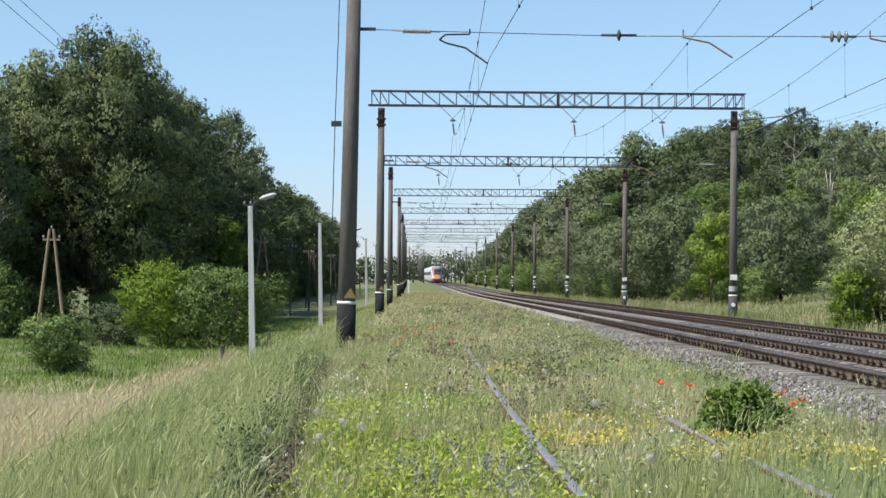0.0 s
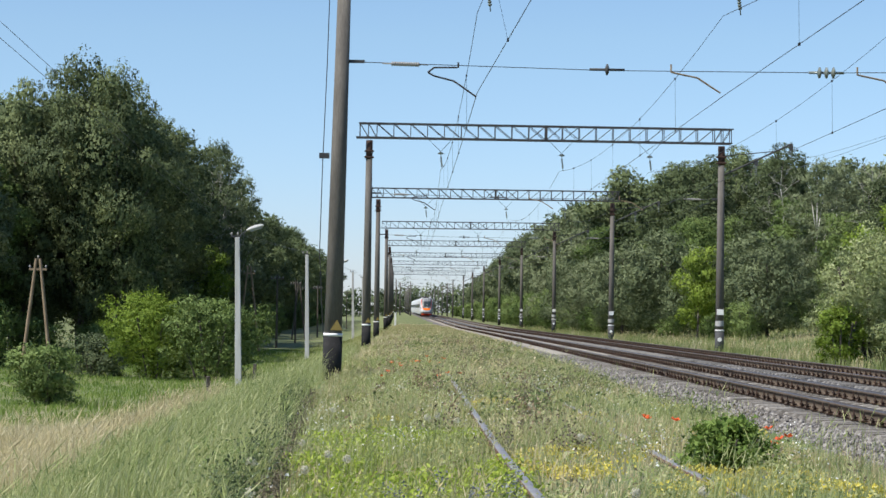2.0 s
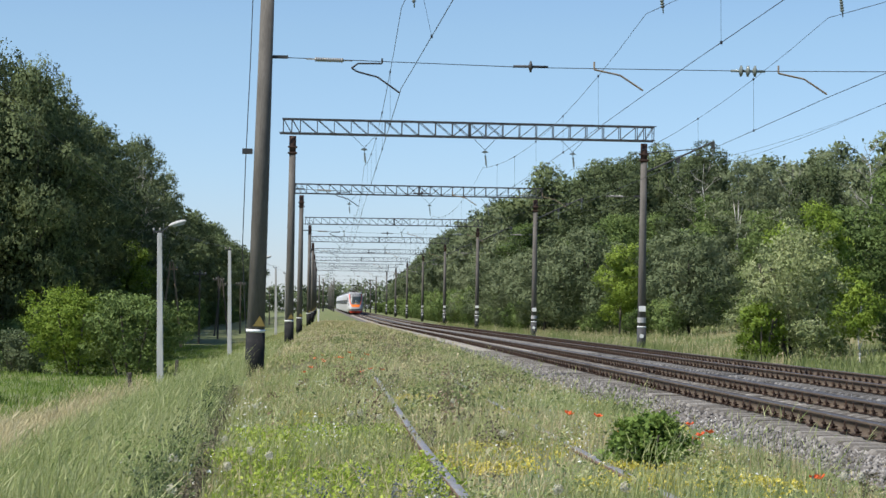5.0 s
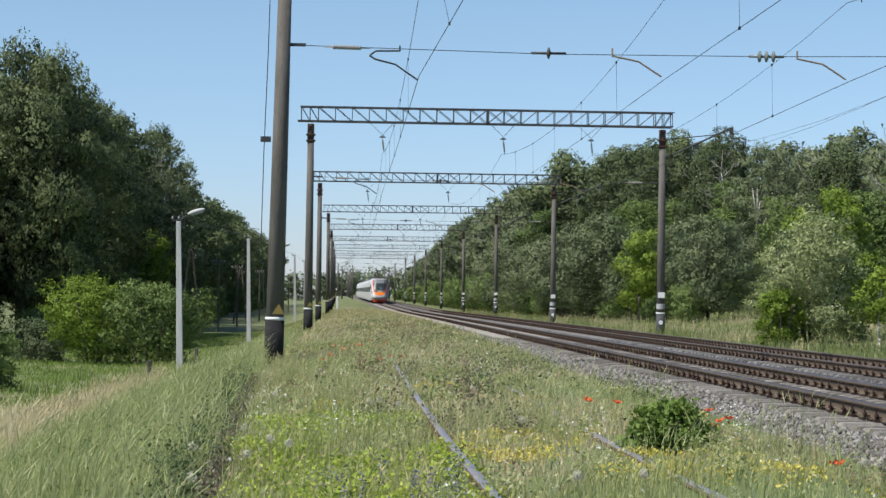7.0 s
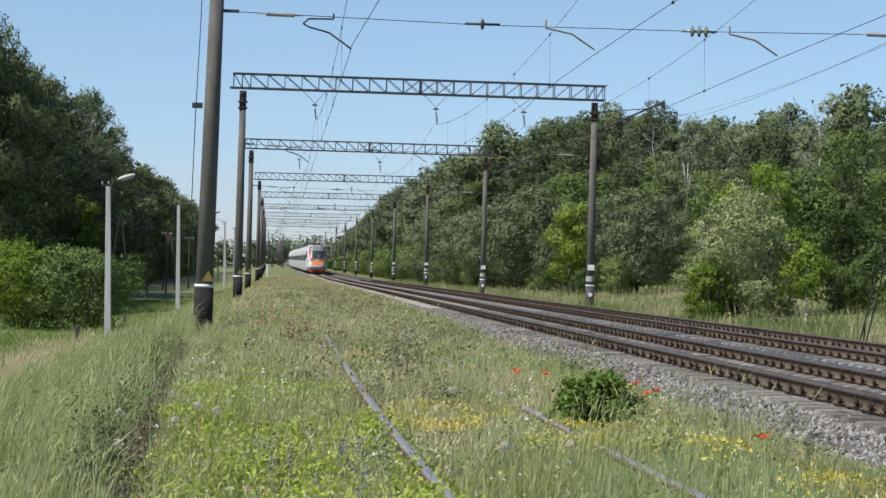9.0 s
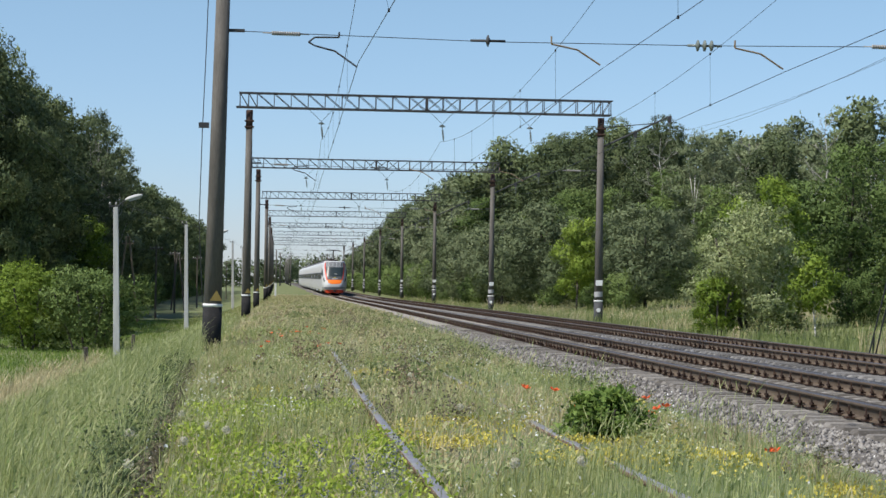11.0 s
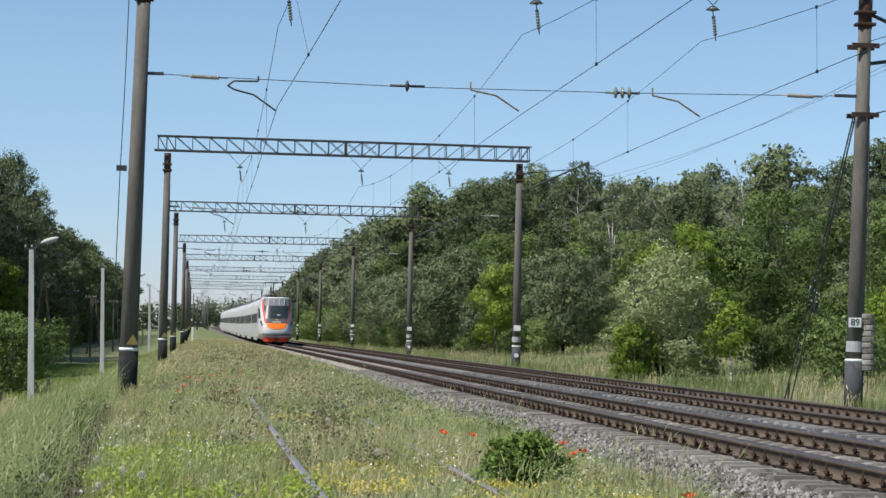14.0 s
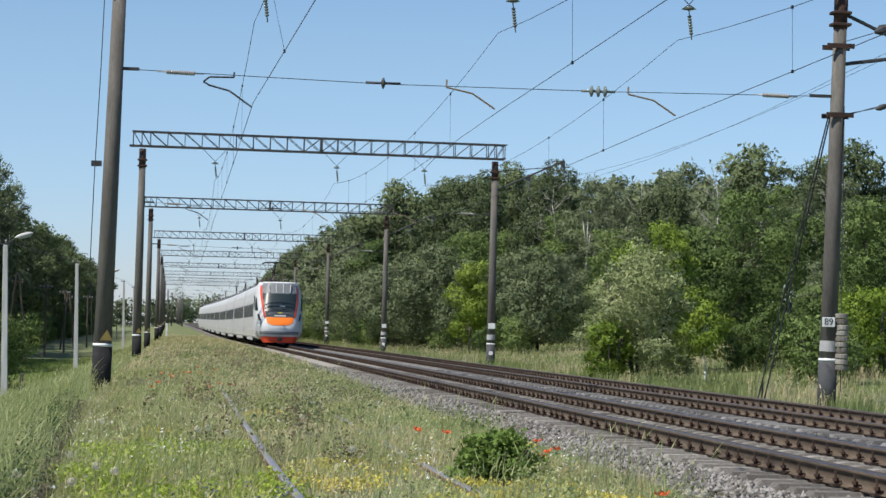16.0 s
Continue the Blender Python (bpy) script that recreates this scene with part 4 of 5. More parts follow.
    # raised current collector and roof insulators
    pan = part("pantograph", bm_path([(-0.45, 9.0, 4.75), (0.0, 10.6, 5.45), (0.0, 9.1, 6.2)], 0.06), UNDER, car, "raised dark pantograph")
    part("collector_strip", bm_path([(-1.0, 9.1, 6.1), (-0.75, 9.1, 6.24), (0.75, 9.1, 6.24), (1.0, 9.1, 6.1)], 0.06), UNDER, pan)
    part("frame", bm_box(-0.6, 0.6, 8.4, 10.6, 4.72, 4.8), UNDER, pan)
    part("arm", bm_path([(0.45, 9.0, 4.75), (0.0, 10.6, 5.45)], 0.05), UNDER, pan)
    for x, y, h in ((0.55, 6.6, 5.7), (-0.55, 7.6, 5.1), (0.6, 12.5, 5.15), (-0.6, 13.2, 5.2), (0.0, 11.8, 5.0)):
        insulator_string((x, y, 4.55), (x, y, h), car, 5, 0.09, RUST, "roof_insulator")
    return car


def line_pose(y):
    """Pose on the near running track at the distance y."""
    e = 4.0
    dx, dz = float(bend(y + e) - bend(y - e)) / (2 * e), float(rise(y + e) - rise(y - e)) / (2 * e)
    return pose(7.1 + float(bend(y)), y, float(rise(y)), math.degrees(math.atan(dz)), 0, -math.degrees(math.atan(dx)))


def build_train():
    cars = [power_car()]
    first = coach()
    cars.append(first)
    for i in range(2, 10):
        cars.append(copy_thing(first, line_pose(563 + i * CAR_LENGTH)))
    return cars


# ---- plants ----
def leaf_cloud(centres, n, size, rng, droop=0.0):
    """Small pointed leaf blades in tufts over uneven lobes, rows of (x, y, z, rx, ry, rz), and larger sprays within them."""
    c = np.asarray(centres, float)
    share = (c[:, 3] * c[:, 4]) ** 1.0
    out_v, out_n, middle = [], [], c[:, :3].mean(0)
    for per, count, inner, outer, big, stray in ((8, int(n * 0.78), 0.84, 1.05, 1.0, 0.6), (4, int(n * 0.22), 0.4, 0.8, 1.7, 0.7)):
        k = max(1, count // per)
        m = k * per
        pick = rng.choice(len(c), k, p=share / share.sum())
        d = rng.normal(size=(k, 3))
        d /= np.linalg.norm(d, axis=1, keepdims=True)
        rad = inner + (outer - inner) * rng.random(k) ** 0.6
        lump = 1 + 0.16 * np.sin(d[:, 0] * 7 + pick) * np.sin(d[:, 1] * 6 + pick * 2) + 0.12 * np.sin(d[:, 2] * 11 + pick)
        p = c[pick, :3] + d * c[pick, 3:6] * (rad * lump)[:, None]
        face = d / c[pick, 3:6]
        face /= np.linalg.norm(face, axis=1, keepdims=True)
        lobe = face
        p = np.repeat(p, per, 0) + rng.normal(size=(m, 3)) * size * big * np.array([0.85, 0.85, 0.6])
        face = np.repeat(face, per, 0) + rng.normal(size=(m, 3)) * stray
        a = np.cross(face, rng.normal(size=(m, 3)))
        a[:, 2] -= droop * 0.5
        a /= np.linalg.norm(a, axis=1, keepdims=True)
        b = np.cross(a, face)
        b /= np.linalg.norm(b, axis=1, keepdims=True) + 1e-9
        s = size * big * rng.uniform(0.6, 1.35, m)[:, None]
        out_v.append(np.stack([p - a * s * 0.5 - b * s * 0.3, p + b * s * 0.42, p + a * s * 0.65 - b * s * 0.1], 1).reshape(-1, 3))
        # leaves turn with their bough: the shading follows the lobe and the crown
        swell = p - np.array([middle[0], middle[1], middle[2] - 0.12 * (c[:, 2].max() - c[:, 2].min())])
        swell /= np.linalg.norm(swell, axis=1, keepdims=True) + 1e-9
        lobe = np.repeat(lobe, per, 0)
        turn = lobe * 0.75 + swell * 0.4 + (face - lobe) * 0.22
        out_n.append(np.repeat(turn / np.linalg.norm(turn, axis=1, keepdims=True), 3, 0))
    v = np.concatenate(out_v)
    return v, np.arange(len(v)).reshape(-1, 3), np.concatenate(out_n)


def foliage(name, v, f, turn, mat):
    """A mesh of leaves whose shading follows the boughs."""
    me = arrays(name, v, f, mat, True)
    me.normals_split_custom_set_from_vertices(turn)
    return me


def trunk_mesh(h, r, limbs, rng, lean=0.0):
    bm = bmesh.new()
    p = Vector((0, 0, -0.4))
    k = 5
    for i in range(k):
        q = Vector((lean * h * (i + 1) / k + rng.normal(0, 0.06), rng.normal(0, 0.06), h * (i + 1) / k))
        bm_rod(p, q, r * (1 - 0.85 * i / k), r * (1 - 0.85 * (i + 1) / k), 7, bm)
        p = q
    for (x, y, z) in limbs:
        base = Vector((lean * z * 0.6, 0, z * 0.62))
        mid = base.lerp(Vector((x, y, z)), 0.5) + Vector((0, 0, 0.25))
        bm_rod(base, mid, r * 0.36, r * 0.22, 5, bm)
        bm_rod(mid, (x, y, z), r * 0.22, r * 0.06, 5, bm)
    return bm


def make_tree(name, label, category, h, w, low, lobes, leaves, size, leaf_mat, bark, seed, group, droop=0.0, trunk_r=0.2, slim=1.0, stems=1, shoots=0, dome=0.42):
    """One tree or bush: trunk with limbs, and a crown of many leaves in uneven lobes."""
    rng = np.random.default_rng(seed)
    t = thing(name, label, category, group)
    cs, limbs = [], []
    for i in range(lobes):
        z = low + (h - low) * (0.08 + 0.84 * (i + 0.5) / lobes)
        u = (z - low) / (h - low)
        env = w / 2 * (math.sin(math.pi * min(0.97, 0.12 + 0.8 * u)) ** 0.7) * slim
        ang = i * 2.4 + rng.uniform(-0.5, 0.5)
        off = env * rng.uniform(0.25, 0.74)
        r = max(0.1 * w, env * rng.uniform(0.36, 0.56))
        cs.append((off * math.cos(ang), off * math.sin(ang), z, r, r, r * rng.uniform(0.6, 0.95)))
        limbs.append(cs[-1][:3])
    for i in range(3 * lobes):
        x, y, z, r = cs[i % lobes][:4]
        a, k, q = rng.uniform(0, 6.28), rng.uniform(0.65, 1.0), r * rng.uniform(0.3, 0.52)
        cs.append((x + r * k * math.cos(a), y + r * k * math.sin(a), min(h, z + r * rng.uniform(-0.2, 0.8)), q, q, q * rng.uniform(0.7, 1.0)))
    for i in range(shoots):
        a, k = rng.uniform(0, 6.28), rng.random() ** 0.5
        r = w * rng.uniform(0.03, 0.07)
        cs.append((0.42 * w * k * math.cos(a), 0.42 * w * k * math.sin(a), h * (1.04 - dome * k * k + rng.uniform(-0.08, 0.06)), r, r, h * rng.uniform(0.07, 0.15)))
    cs.append((0, 0, h * 0.93, w * 0.16, w * 0.16, h * 0.07))
    if stems == 1:
        part("trunk", trunk_mesh(h * 0.9, trunk_r, limbs[::2], rng), bark, t, "", True)
    else:
        for k in range(stems):
            a, out = rng.uniform(0, 6.28), rng.random()
            c, d = math.cos(a), math.sin(a)
            v, f = tube([(0.12 * w * c * out, 0.12 * w * d, -0.3), (0.2 * w * c, 0.2 * w * d, h * 0.4), (0.3 * w * c, 0.3 * w * d, h * 0.75)], trunk_r, 5)
            part("stem", arrays("stem", v, f, bark), bark, t)
    v, f, turn = leaf_cloud(cs, leaves, size, rng, droop)
    v[:, 2] = np.maximum(v[:, 2], 0.02)
    part("crown", foliage("crown", v, f, turn, leaf_mat), leaf_mat, t)
    return t


def spread(first, spots, rng, scale=(0.85, 1.1)):
    """Copies of a tree at the spots, turned and scaled by chance; the first one takes the first spot."""
    for i, (x, y, *own) in enumerate(spots):
        s = rng.uniform(*scale) * (1.1 if x < 0 else float(np.interp(y, [100, 150, 200, 250, 330, 400, 500, 640], [0.52, 0.7, 0.98, 1.1, 1.1, 1.0, 0.84, 0.72])))
        s = own[0] if own else s
        wide = s * (own[1] if len(own) > 1 else 1.0)
        m = pose(x, y, float(land(x, y)) - 0.05, 0, 0, rng.uniform(0, 360))
        first_or = first if i == 0 else copy_thing(first, m)
        first_or.matrix_basis = m @ Matrix.Diagonal((wide * rng.uniform(0.92, 1.08), wide * rng.uniform(0.92, 1.08), s, 1))


def bare_birch(group):
    """A half-dead birch: pale trunk and forking bare boughs."""
    rng = np.random.default_rng(77)
    t = thing("bare_birch", "half-dead birch with pale bare branches in the wood", "tree", group)
    trunk, boughs = bmesh.new(), bmesh.new()
    p = Vector((0, 0, -0.4))
    for i in range(7):
        q = Vector((rng.normal(0, 0.15), rng.normal(0, 0.15), 2.4 * (i + 1)))
        bm_rod(p, q, 0.12 * (1 - i / 7.5), 0.12 * (1 - (i + 1) / 7.5), 7, trunk)
        p = q
    def fork(base, way, length, r, depth):
        tip = base + way * length
        bm_rod(base, tip, r, r * 0.55, 4, boughs)
        if depth:
            for k in range(3):
                side = Vector(rng.normal(0, 0.5, 3)) + way + Vector((0, 0, 0.25))
                fork(base.lerp(tip, 0.45 + 0.27 * k), side.normalized(), length * rng.uniform(0.45, 0.7), r * 0.55, depth - 1)
    for i in range(13):
        a, z = i * 2.4, 6.5 + 0.75 * i
        fork(Vector((0, 0, z)), Vector((math.cos(a), math.sin(a), rng.uniform(0.5, 1.1))).normalized(), 2.4 * (1 - i / 22), 0.034, 3)
    part("trunk", trunk, BIRCH, t, "pale trunk", True)
    part("bare_crown", boughs, DEADWOOD, t, "bare pale branches")
    return t


def woods():
    rng = np.random.default_rng(11)
    W = "trees of the wood"
    kinds = {
        "oak_a": make_tree("tree", "tall dark green broadleaf tree at the wood's edge", "tree", 19.5, 11, 2.0, 18, 42000, 0.185, LEAF_DARK, BARK, 1, W, 0, 0.3),
        "oak_b": make_tree("tree", "tall dense dark broadleaf tree in the wood", "tree", 18.5, 9.5, 1.5, 17, 36000, 0.18, LEAF_DARK, BARK, 2, W, 0, 0.28),
        "birch": make_tree("birch_tree", "slender birch with white trunk and grey-green leaves", "tree", 17.5, 6.5, 3.0, 14, 17000, 0.14, LEAF_GREY, BIRCH, 3, W, 1.0, 0.16),
        "mid_a": make_tree("tree", "rounded mid-green tree on the wooded slope", "tree", 13, 8.5, 0.8, 14, 28000, 0.155, LEAF_MID, BARK, 4, W, 0, 0.22),
        "grey_a": make_tree("willow_tree", "rounded grey-green willow at the wood's edge", "tree", 9.0, 8.5, 0.2, 14, 26000, 0.15, LEAF_GREY, BARK, 5, W, 0.3, 0.18),
        "low": make_tree("bush", "dense green bush at the foot of the wood", "bush", 4.2, 5.0, 0.0, 11, 10000, 0.125, LEAF_MID, BARK, 6, "bushes", 0, 0.06, 1, 4),
        "lime": make_tree("tree", "young bright yellow-green tree at the wood's edge", "tree", 7.0, 4.2, 0.6, 11, 14000, 0.12, LEAF_LIME, BARK, 7, W, 0, 0.1),
        "far": make_tree("tree", "distant tall dark green tree", "tree", 18.5, 10, 1.0, 14, 14000, 0.3, LEAF_DARK, BARK, 8, W, 0, 0.28),
        "far_g": make_tree("tree", "distant rounded grey-green tree of the wood", "tree", 16.5, 9, 0.5, 14, 13000, 0.3, LEAF_GREY, BARK, 9, W, 0, 0.25),
    }
    kinds["bare"] = bare_birch(W)
    spots = {k: [] for k in kinds}
    # wood on the left of the line
    spots["oak_a"] += [(-20.6, 139, 1.09, 0.66), (-23.2, 140, 1.14, 0.7), (-22.6, 154, 1.12, 0.75), (-22.8, 168, 1.12, 0.75), (-39, 150), (-31, 158), (-23.4, 187, 1.12, 0.8)]
    spots["oak_b"] += [(-33.5, 138, 1.06, 0.85), (-27.4, 141, 1.1, 0.8), (-31, 150), (-30, 163), (-40, 142, 1.05), (-22.8, 178, 1.14, 0.8), (-30, 180)]
    spots["birch"] += [(-29.6, 129.5, 0.92), (-30.6, 132, 0.98), (-28.6, 131, 0.85), (-20.0, 209, 1.25, 0.8), (-21.2, 215, 1.3, 0.8), (-18.9, 221, 1.12, 0.8)]
    spots["mid_a"] += [(-30, 136), (-23.5, 160), (-23.5, 195), (-22.5, 226)]
    spots["low"] += [(-27.5, 128), (-21.5, 136), (-31, 126), (-21, 145), (-20.5, 172), (-24.5, 131)]
    spots["bare"] += [(-28.8, 128.5, 0.8), (-21.0, 207, 1.15)]
    # hidden back rows, added to block sky light and darken the wood's foot
    spots["far"] += [(-31, 152, 1.1), (-36, 150, 1.05), (-41, 148, 1.05), (-33, 165, 1.15), (-38, 162, 1.1), (-31, 172, 1.15), (-36, 180, 1.15), (-30, 192, 1.15), (-45, 155, 1.05), (-50, 150, 1.05)]
    y = 198.0
    while y < 640:
        spots["far" if rng.random() < 0.8 else "far_g"].append((-23.6 + rng.uniform(-1.5, 1.5) + float(bend(y)), y))
        spots["far"].append((-31.5 + rng.uniform(-2, 2) + float(bend(y)), y + 4))
        if rng.random() < 0.6:
            spots["low"].append((-20.2 + rng.uniform(-1, 1) + float(bend(y)), y))
        y += rng.uniform(7, 10) + y / 90
    # wooded slope on the right of the line
    edge = lambda y: float(np.interp(y, [95, 137, 170, 230, 343, 420, 700], [50, 43, 37, 29.5, 25.5, 25, 24.5]) + bend(y) * 0.8)
    y = 100.0
    while y < 640:
        x = edge(y)
        near = y < 260
        tall = ["mid_a", "birch", "oak_b", "birch", "grey_a"] if near else ["far", "far_g", "far_g"]
        spots[tall[rng.integers(len(tall))]].append((x + 2 + rng.uniform(-1.5, 1.5), y))
        back = ["oak_b", "birch", "birch", "far_g"] if near else ["far", "far_g"]
        spots[back[rng.integers(len(back))]].append((x + 8 + rng.uniform(-2, 2), y + 4))
        if near:
            spots[["far", "far_g"][rng.integers(2)]].append((x + 15 + rng.uniform(-2, 2), y + 3))
        spots[["grey_a", "mid_a", "grey_a", "low"][rng.integers(4)] if near else "far_g"].append((x - (3.5 if near else 0.5) + rng.uniform(-1, 1), y + 2))
        spots["low"].append((x - 7.0 + rng.uniform(-1, 1.2), y + rng.uniform(-2, 2)))
        y += (6.5 if near else 9.0) + y / 100
    spots["bare"] += [(edge(y) + dx, y, k) for y, dx, k in ((118, 3, 0.75), (131, 0, 0.7), (152, 1.5, 0.82), (163, 0, 0.78), (188, 1, 0.9), (203, 3, 0.95))]
    spots["lime"] += [(21.9, 150, 1.0), (-19.8, 195, 1.5), (26.5, 176, 1.1)]
    spots["grey_a"] += [(25.6, 141, 0.85), (21.2, 166, 1.0), (23.5, 158, 0.8), (19.6, 182, 0.9), (18.8, 205, 0.85), (18.5, 228, 0.9), (18.6, 255, 0.9)]
    spots["low"] += [(18.4 + float(bend(y)) + rng.uniform(-0.6, 0.6), y) for y in range(185, 420, 13)] + [(23.5, 138), (22.5, 144), (20.8, 156), (21.4, 90, 0.6), (24.2, 83, 0.5), (27.4, 81, 0.55), (31, 79.5, 0.6), (34, 84, 0.7), (28.6, 90, 0.7), (36, 96, 0.8)]
    for k, t in kinds.items():
        spread(t, spots[k], rng, (0.88, 1.06) if k != "low" else (0.55, 1.15))


def distant_woods():
    """The far end of the line, closed by woods."""
    rng = np.random.default_rng(15)
    cs = [(x + rng.uniform(-4, 4), y, float(land(x, y)) + h * 0.5, 8, 8, h * 0.55) for y, h in ((900, 12), (1250, 15)) for x in range(-150, 160, 9)]
    v, f, turn = leaf_cloud(cs, 24000, 1.4, rng)
    thing("distant_woods", "distant hazy green woods closing the line", "woods", kind="stuff", data=foliage("distant_woods", v, f, turn, LEAF_GREY))


def single_bushes():
    rng = np.random.default_rng(21)
    one = lambda t, x, y: place(t, x, y, float(land(x, y)) - 0.05)
    one(make_tree("bush", "large yellow-green bush in the meadow", "bush", 4.5, 6.3, 0.0, 13, 22000, 0.1, LEAF_LIME, BARK, 31, "meadow bushes", 0, 0.06, 0.95, 6, 44, 0.7), -13.9, 108)
    one(make_tree("bush", "large dark green spreading bush in the meadow", "bush", 4.4, 6.2, 0.0, 13, 22000, 0.105, LEAF_MID, BARK, 32, "meadow bushes", 0, 0.06, 0.95, 6, 40, 0.7), -10.6, 106)
    one(make_tree("bush", "small round green bush on the meadow", "bush", 2.3, 2.9, 0.0, 11, 9000, 0.085, LEAF_MID, BARK, 33, "meadow bushes", 0, 0.04, 1.1, 5, 16), -13.9, 76)
    one(make_tree("bush", "low leafy bush behind the meadow", "bush", 2.3, 3.4, 0.0, 10, 7000, 0.12, LEAF_GREY, BARK, 34, "meadow bushes", 0, 0.04, 1.2, 5), -17.5, 112)
    one(make_tree("flowering_shrub", "pale flowering shrub beside the running tracks", "shrub", 4.9, 4.4, 0.1, 15, 26000, 0.075, LEAF_PALE, BARK, 35, "line-side shrubs", 0, 0.05, 1.1, 8, 24), 17.0, 72)
    one(make_tree("bush", "small light green bush beside the flowering shrub", "bush", 2.3, 1.8, 0.0, 11, 7000, 0.075, LEAF_LIME, BARK, 36, "line-side shrubs", 0, 0.04, 1.1, 6, 12), 15.6, 71.2)
    one(make_tree("sapling", "thin bright green sapling with a pale trunk", "tree", 3.2, 1.9, 0.9, 9, 3400, 0.085, LEAF_LIME, BIRCH, 37, "line-side shrubs", 0, 0.04), 18.9, 70)
    one(make_tree("tree", "bright yellow-green young tree behind the shrub", "tree", 6.6, 4.4, 0.0, 12, 18000, 0.1, LEAF_LIME, BARK, 38, "line-side shrubs", 0, 0.1), 20.2, 82)
    one(make_tree("tree", "broad mid-green tree behind the shrub", "tree", 8.0, 6.5, 0.0, 14, 26000, 0.105, LEAF_MID, BARK, 39, "line-side shrubs", 0, 0.14), 24.8, 86)
    one(make_tree("tree", "leafy green tree beside the mast", "tree", 7.4, 6.0, 0.2, 14, 26000, 0.1, LEAF_MID, BARK, 40, "line-side shrubs", 0, 0.14), 30.0, 84)
    one(make_tree("bush", "low green bush beside the mast", "bush", 2.4, 3.0, 0.0, 10, 7000, 0.09, LEAF_MID, BARK, 41, "line-side shrubs", 0, 0.04, 1.2, 5), 22.0, 66)
    one(make_tree("bush", "green bush in the grass beside the tracks", "bush", 3.4, 4.0, 0.0, 11, 10000, 0.11, LEAF_LIME, BARK, 42, "line-side shrubs", 0, 0.05, 1.2, 5), 26.0, 72)
    one(make_tree("low_shrub", "dark green leafy shrub beside the disused rail", "shrub", 0.46, 0.98, 0.03, 6, 5200, 0.034, LEAF_SHRUB, BARK, 43, "", 0, 0.01, 0.62, 9, 70, 0.8), 2.82, 17.3)


def blades(name, label, xy, h, w, bend_by, mat, rng, seeds=0.0):
    """Grass blades as bent tapering strips, three faces each; seeds: share that carries a feathery head."""
    n = len(xy)
    x, y = xy[:, 0], xy[:, 1]
    z = land(x, y) - 0.02
    hh = h * rng.uniform(0.45, 1.25, n) * (0.95 + 0.3 * patchy(x, y, 1.3, 11) + 0.16 * patchy(x, y, 3.7, 2))
    a = rng.uniform(0, 2 * np.pi, n)
    lean = np.stack([np.cos(a), np.sin(a)], 1) * (bend_by * hh * rng.uniform(0.2, 1.2, n))[:, None] + np.array([0.10, 0.05]) * hh[:, None]
    b = rng.uniform(0, np.pi, n)
    side = np.stack([np.cos(b) * 0.9, np.sin(b) * 0.35], 1) * (w * rng.uniform(0.6, 1.3, n))[:, None]
    base = np.stack([x, y], 1)
    mid, top = base + lean * 0.35, base + lean
    v = np.empty((n, 5, 3))
    v[:, 0, :2], v[:, 0, 2] = base - side, z
    v[:, 1, :2], v[:, 1, 2] = base + side, z
    v[:, 2, :2], v[:, 2, 2] = mid + side * 0.8, z + hh * 0.6
    v[:, 3, :2], v[:, 3, 2] = mid - side * 0.8, z + hh * 0.6
    v[:, 4, :2], v[:, 4, 2] = top, z + hh
    i = 5 * np.arange(n)
    f = np.concatenate([np.stack([i, i + 1, i + 2], 1), np.stack([i, i + 2, i + 3], 1), np.stack([i + 3, i + 2, i + 4], 1)])
    v = v.reshape(-1, 3)
    if seeds:
        k = rng.choice(n, int(n * seeds), replace=False)
        c = np.stack([top[k, 0], top[k, 1], z[k] + hh[k]], 1)
        d = np.stack([lean[k, 0] * 0.4, lean[k, 1] * 0.4, hh[k] * 0.12], 1)
        s = np.concatenate([side[k] * 1.8, np.zeros((len(k), 1))], 1)
        q = np.stack([c - d * 0.5, c + s, c + d * 1.3, c - s], 1).reshape(-1, 3)
        j = len(v) + 4 * np.arange(len(k))
        f = np.concatenate([f, np.stack([j, j + 1, j + 2], 1), np.stack([j, j + 2, j + 3], 1)])
        v = np.concatenate([v, q])
    return thing(name, label, "grass", kind="stuff", data=arrays(name, v, f, mat))


def scatter(n, x0, x1, y0, y1, rng, power=1.0, clump=0.0, keep=None):
    """Places in a wedge that widens with distance, thicker close by; clump: share gathered in tufts."""
    y = y0 + (y1 - y0) * rng.random(n) ** power
    x = x0 + (x1 - x0) * rng.random(n)
    if clump:
        k = max(1, n // 22)
        cy, cx = y0 + (y1 - y0) * rng.random(k) ** power, x0 + (x1 - x0) * rng.random(k)
        m = rng.random(n) < clump
        j = rng.integers(0, k, n)
        r = 0.05 + 0.004 * cy[j]
        x = np.where(m, cx[j] + rng.normal(0, 1, n) * r, x)
        y = np.where(m, cy[j] + rng.normal(0, 1, n) * r * 1.6, y)
    ok = (x > -0.25 * y - 1) & (x < 0.42 * y + 1)
    if keep is not None:
        ok &= keep(x, y)
    return np.stack([x, y], 1)[ok]


def patchy(x, y, s, seed):
    return np.sin(x * s + seed) * np.cos(y * s * 0.45 + seed * 1.7) + 0.5 * np.sin(x * s * 2.3 - y * s * 0.8 + seed * 3)


def rut(y):
    """The line of the dark rut along the crest of the slope."""
    return np.maximum(-0.46 - 0.037 * y, -1.8)


def straw(y):
    """Where the slope turns into dry straw."""
    return -4.1 - 0.02 * y + 0.4 * np.sin(y * 0.5)


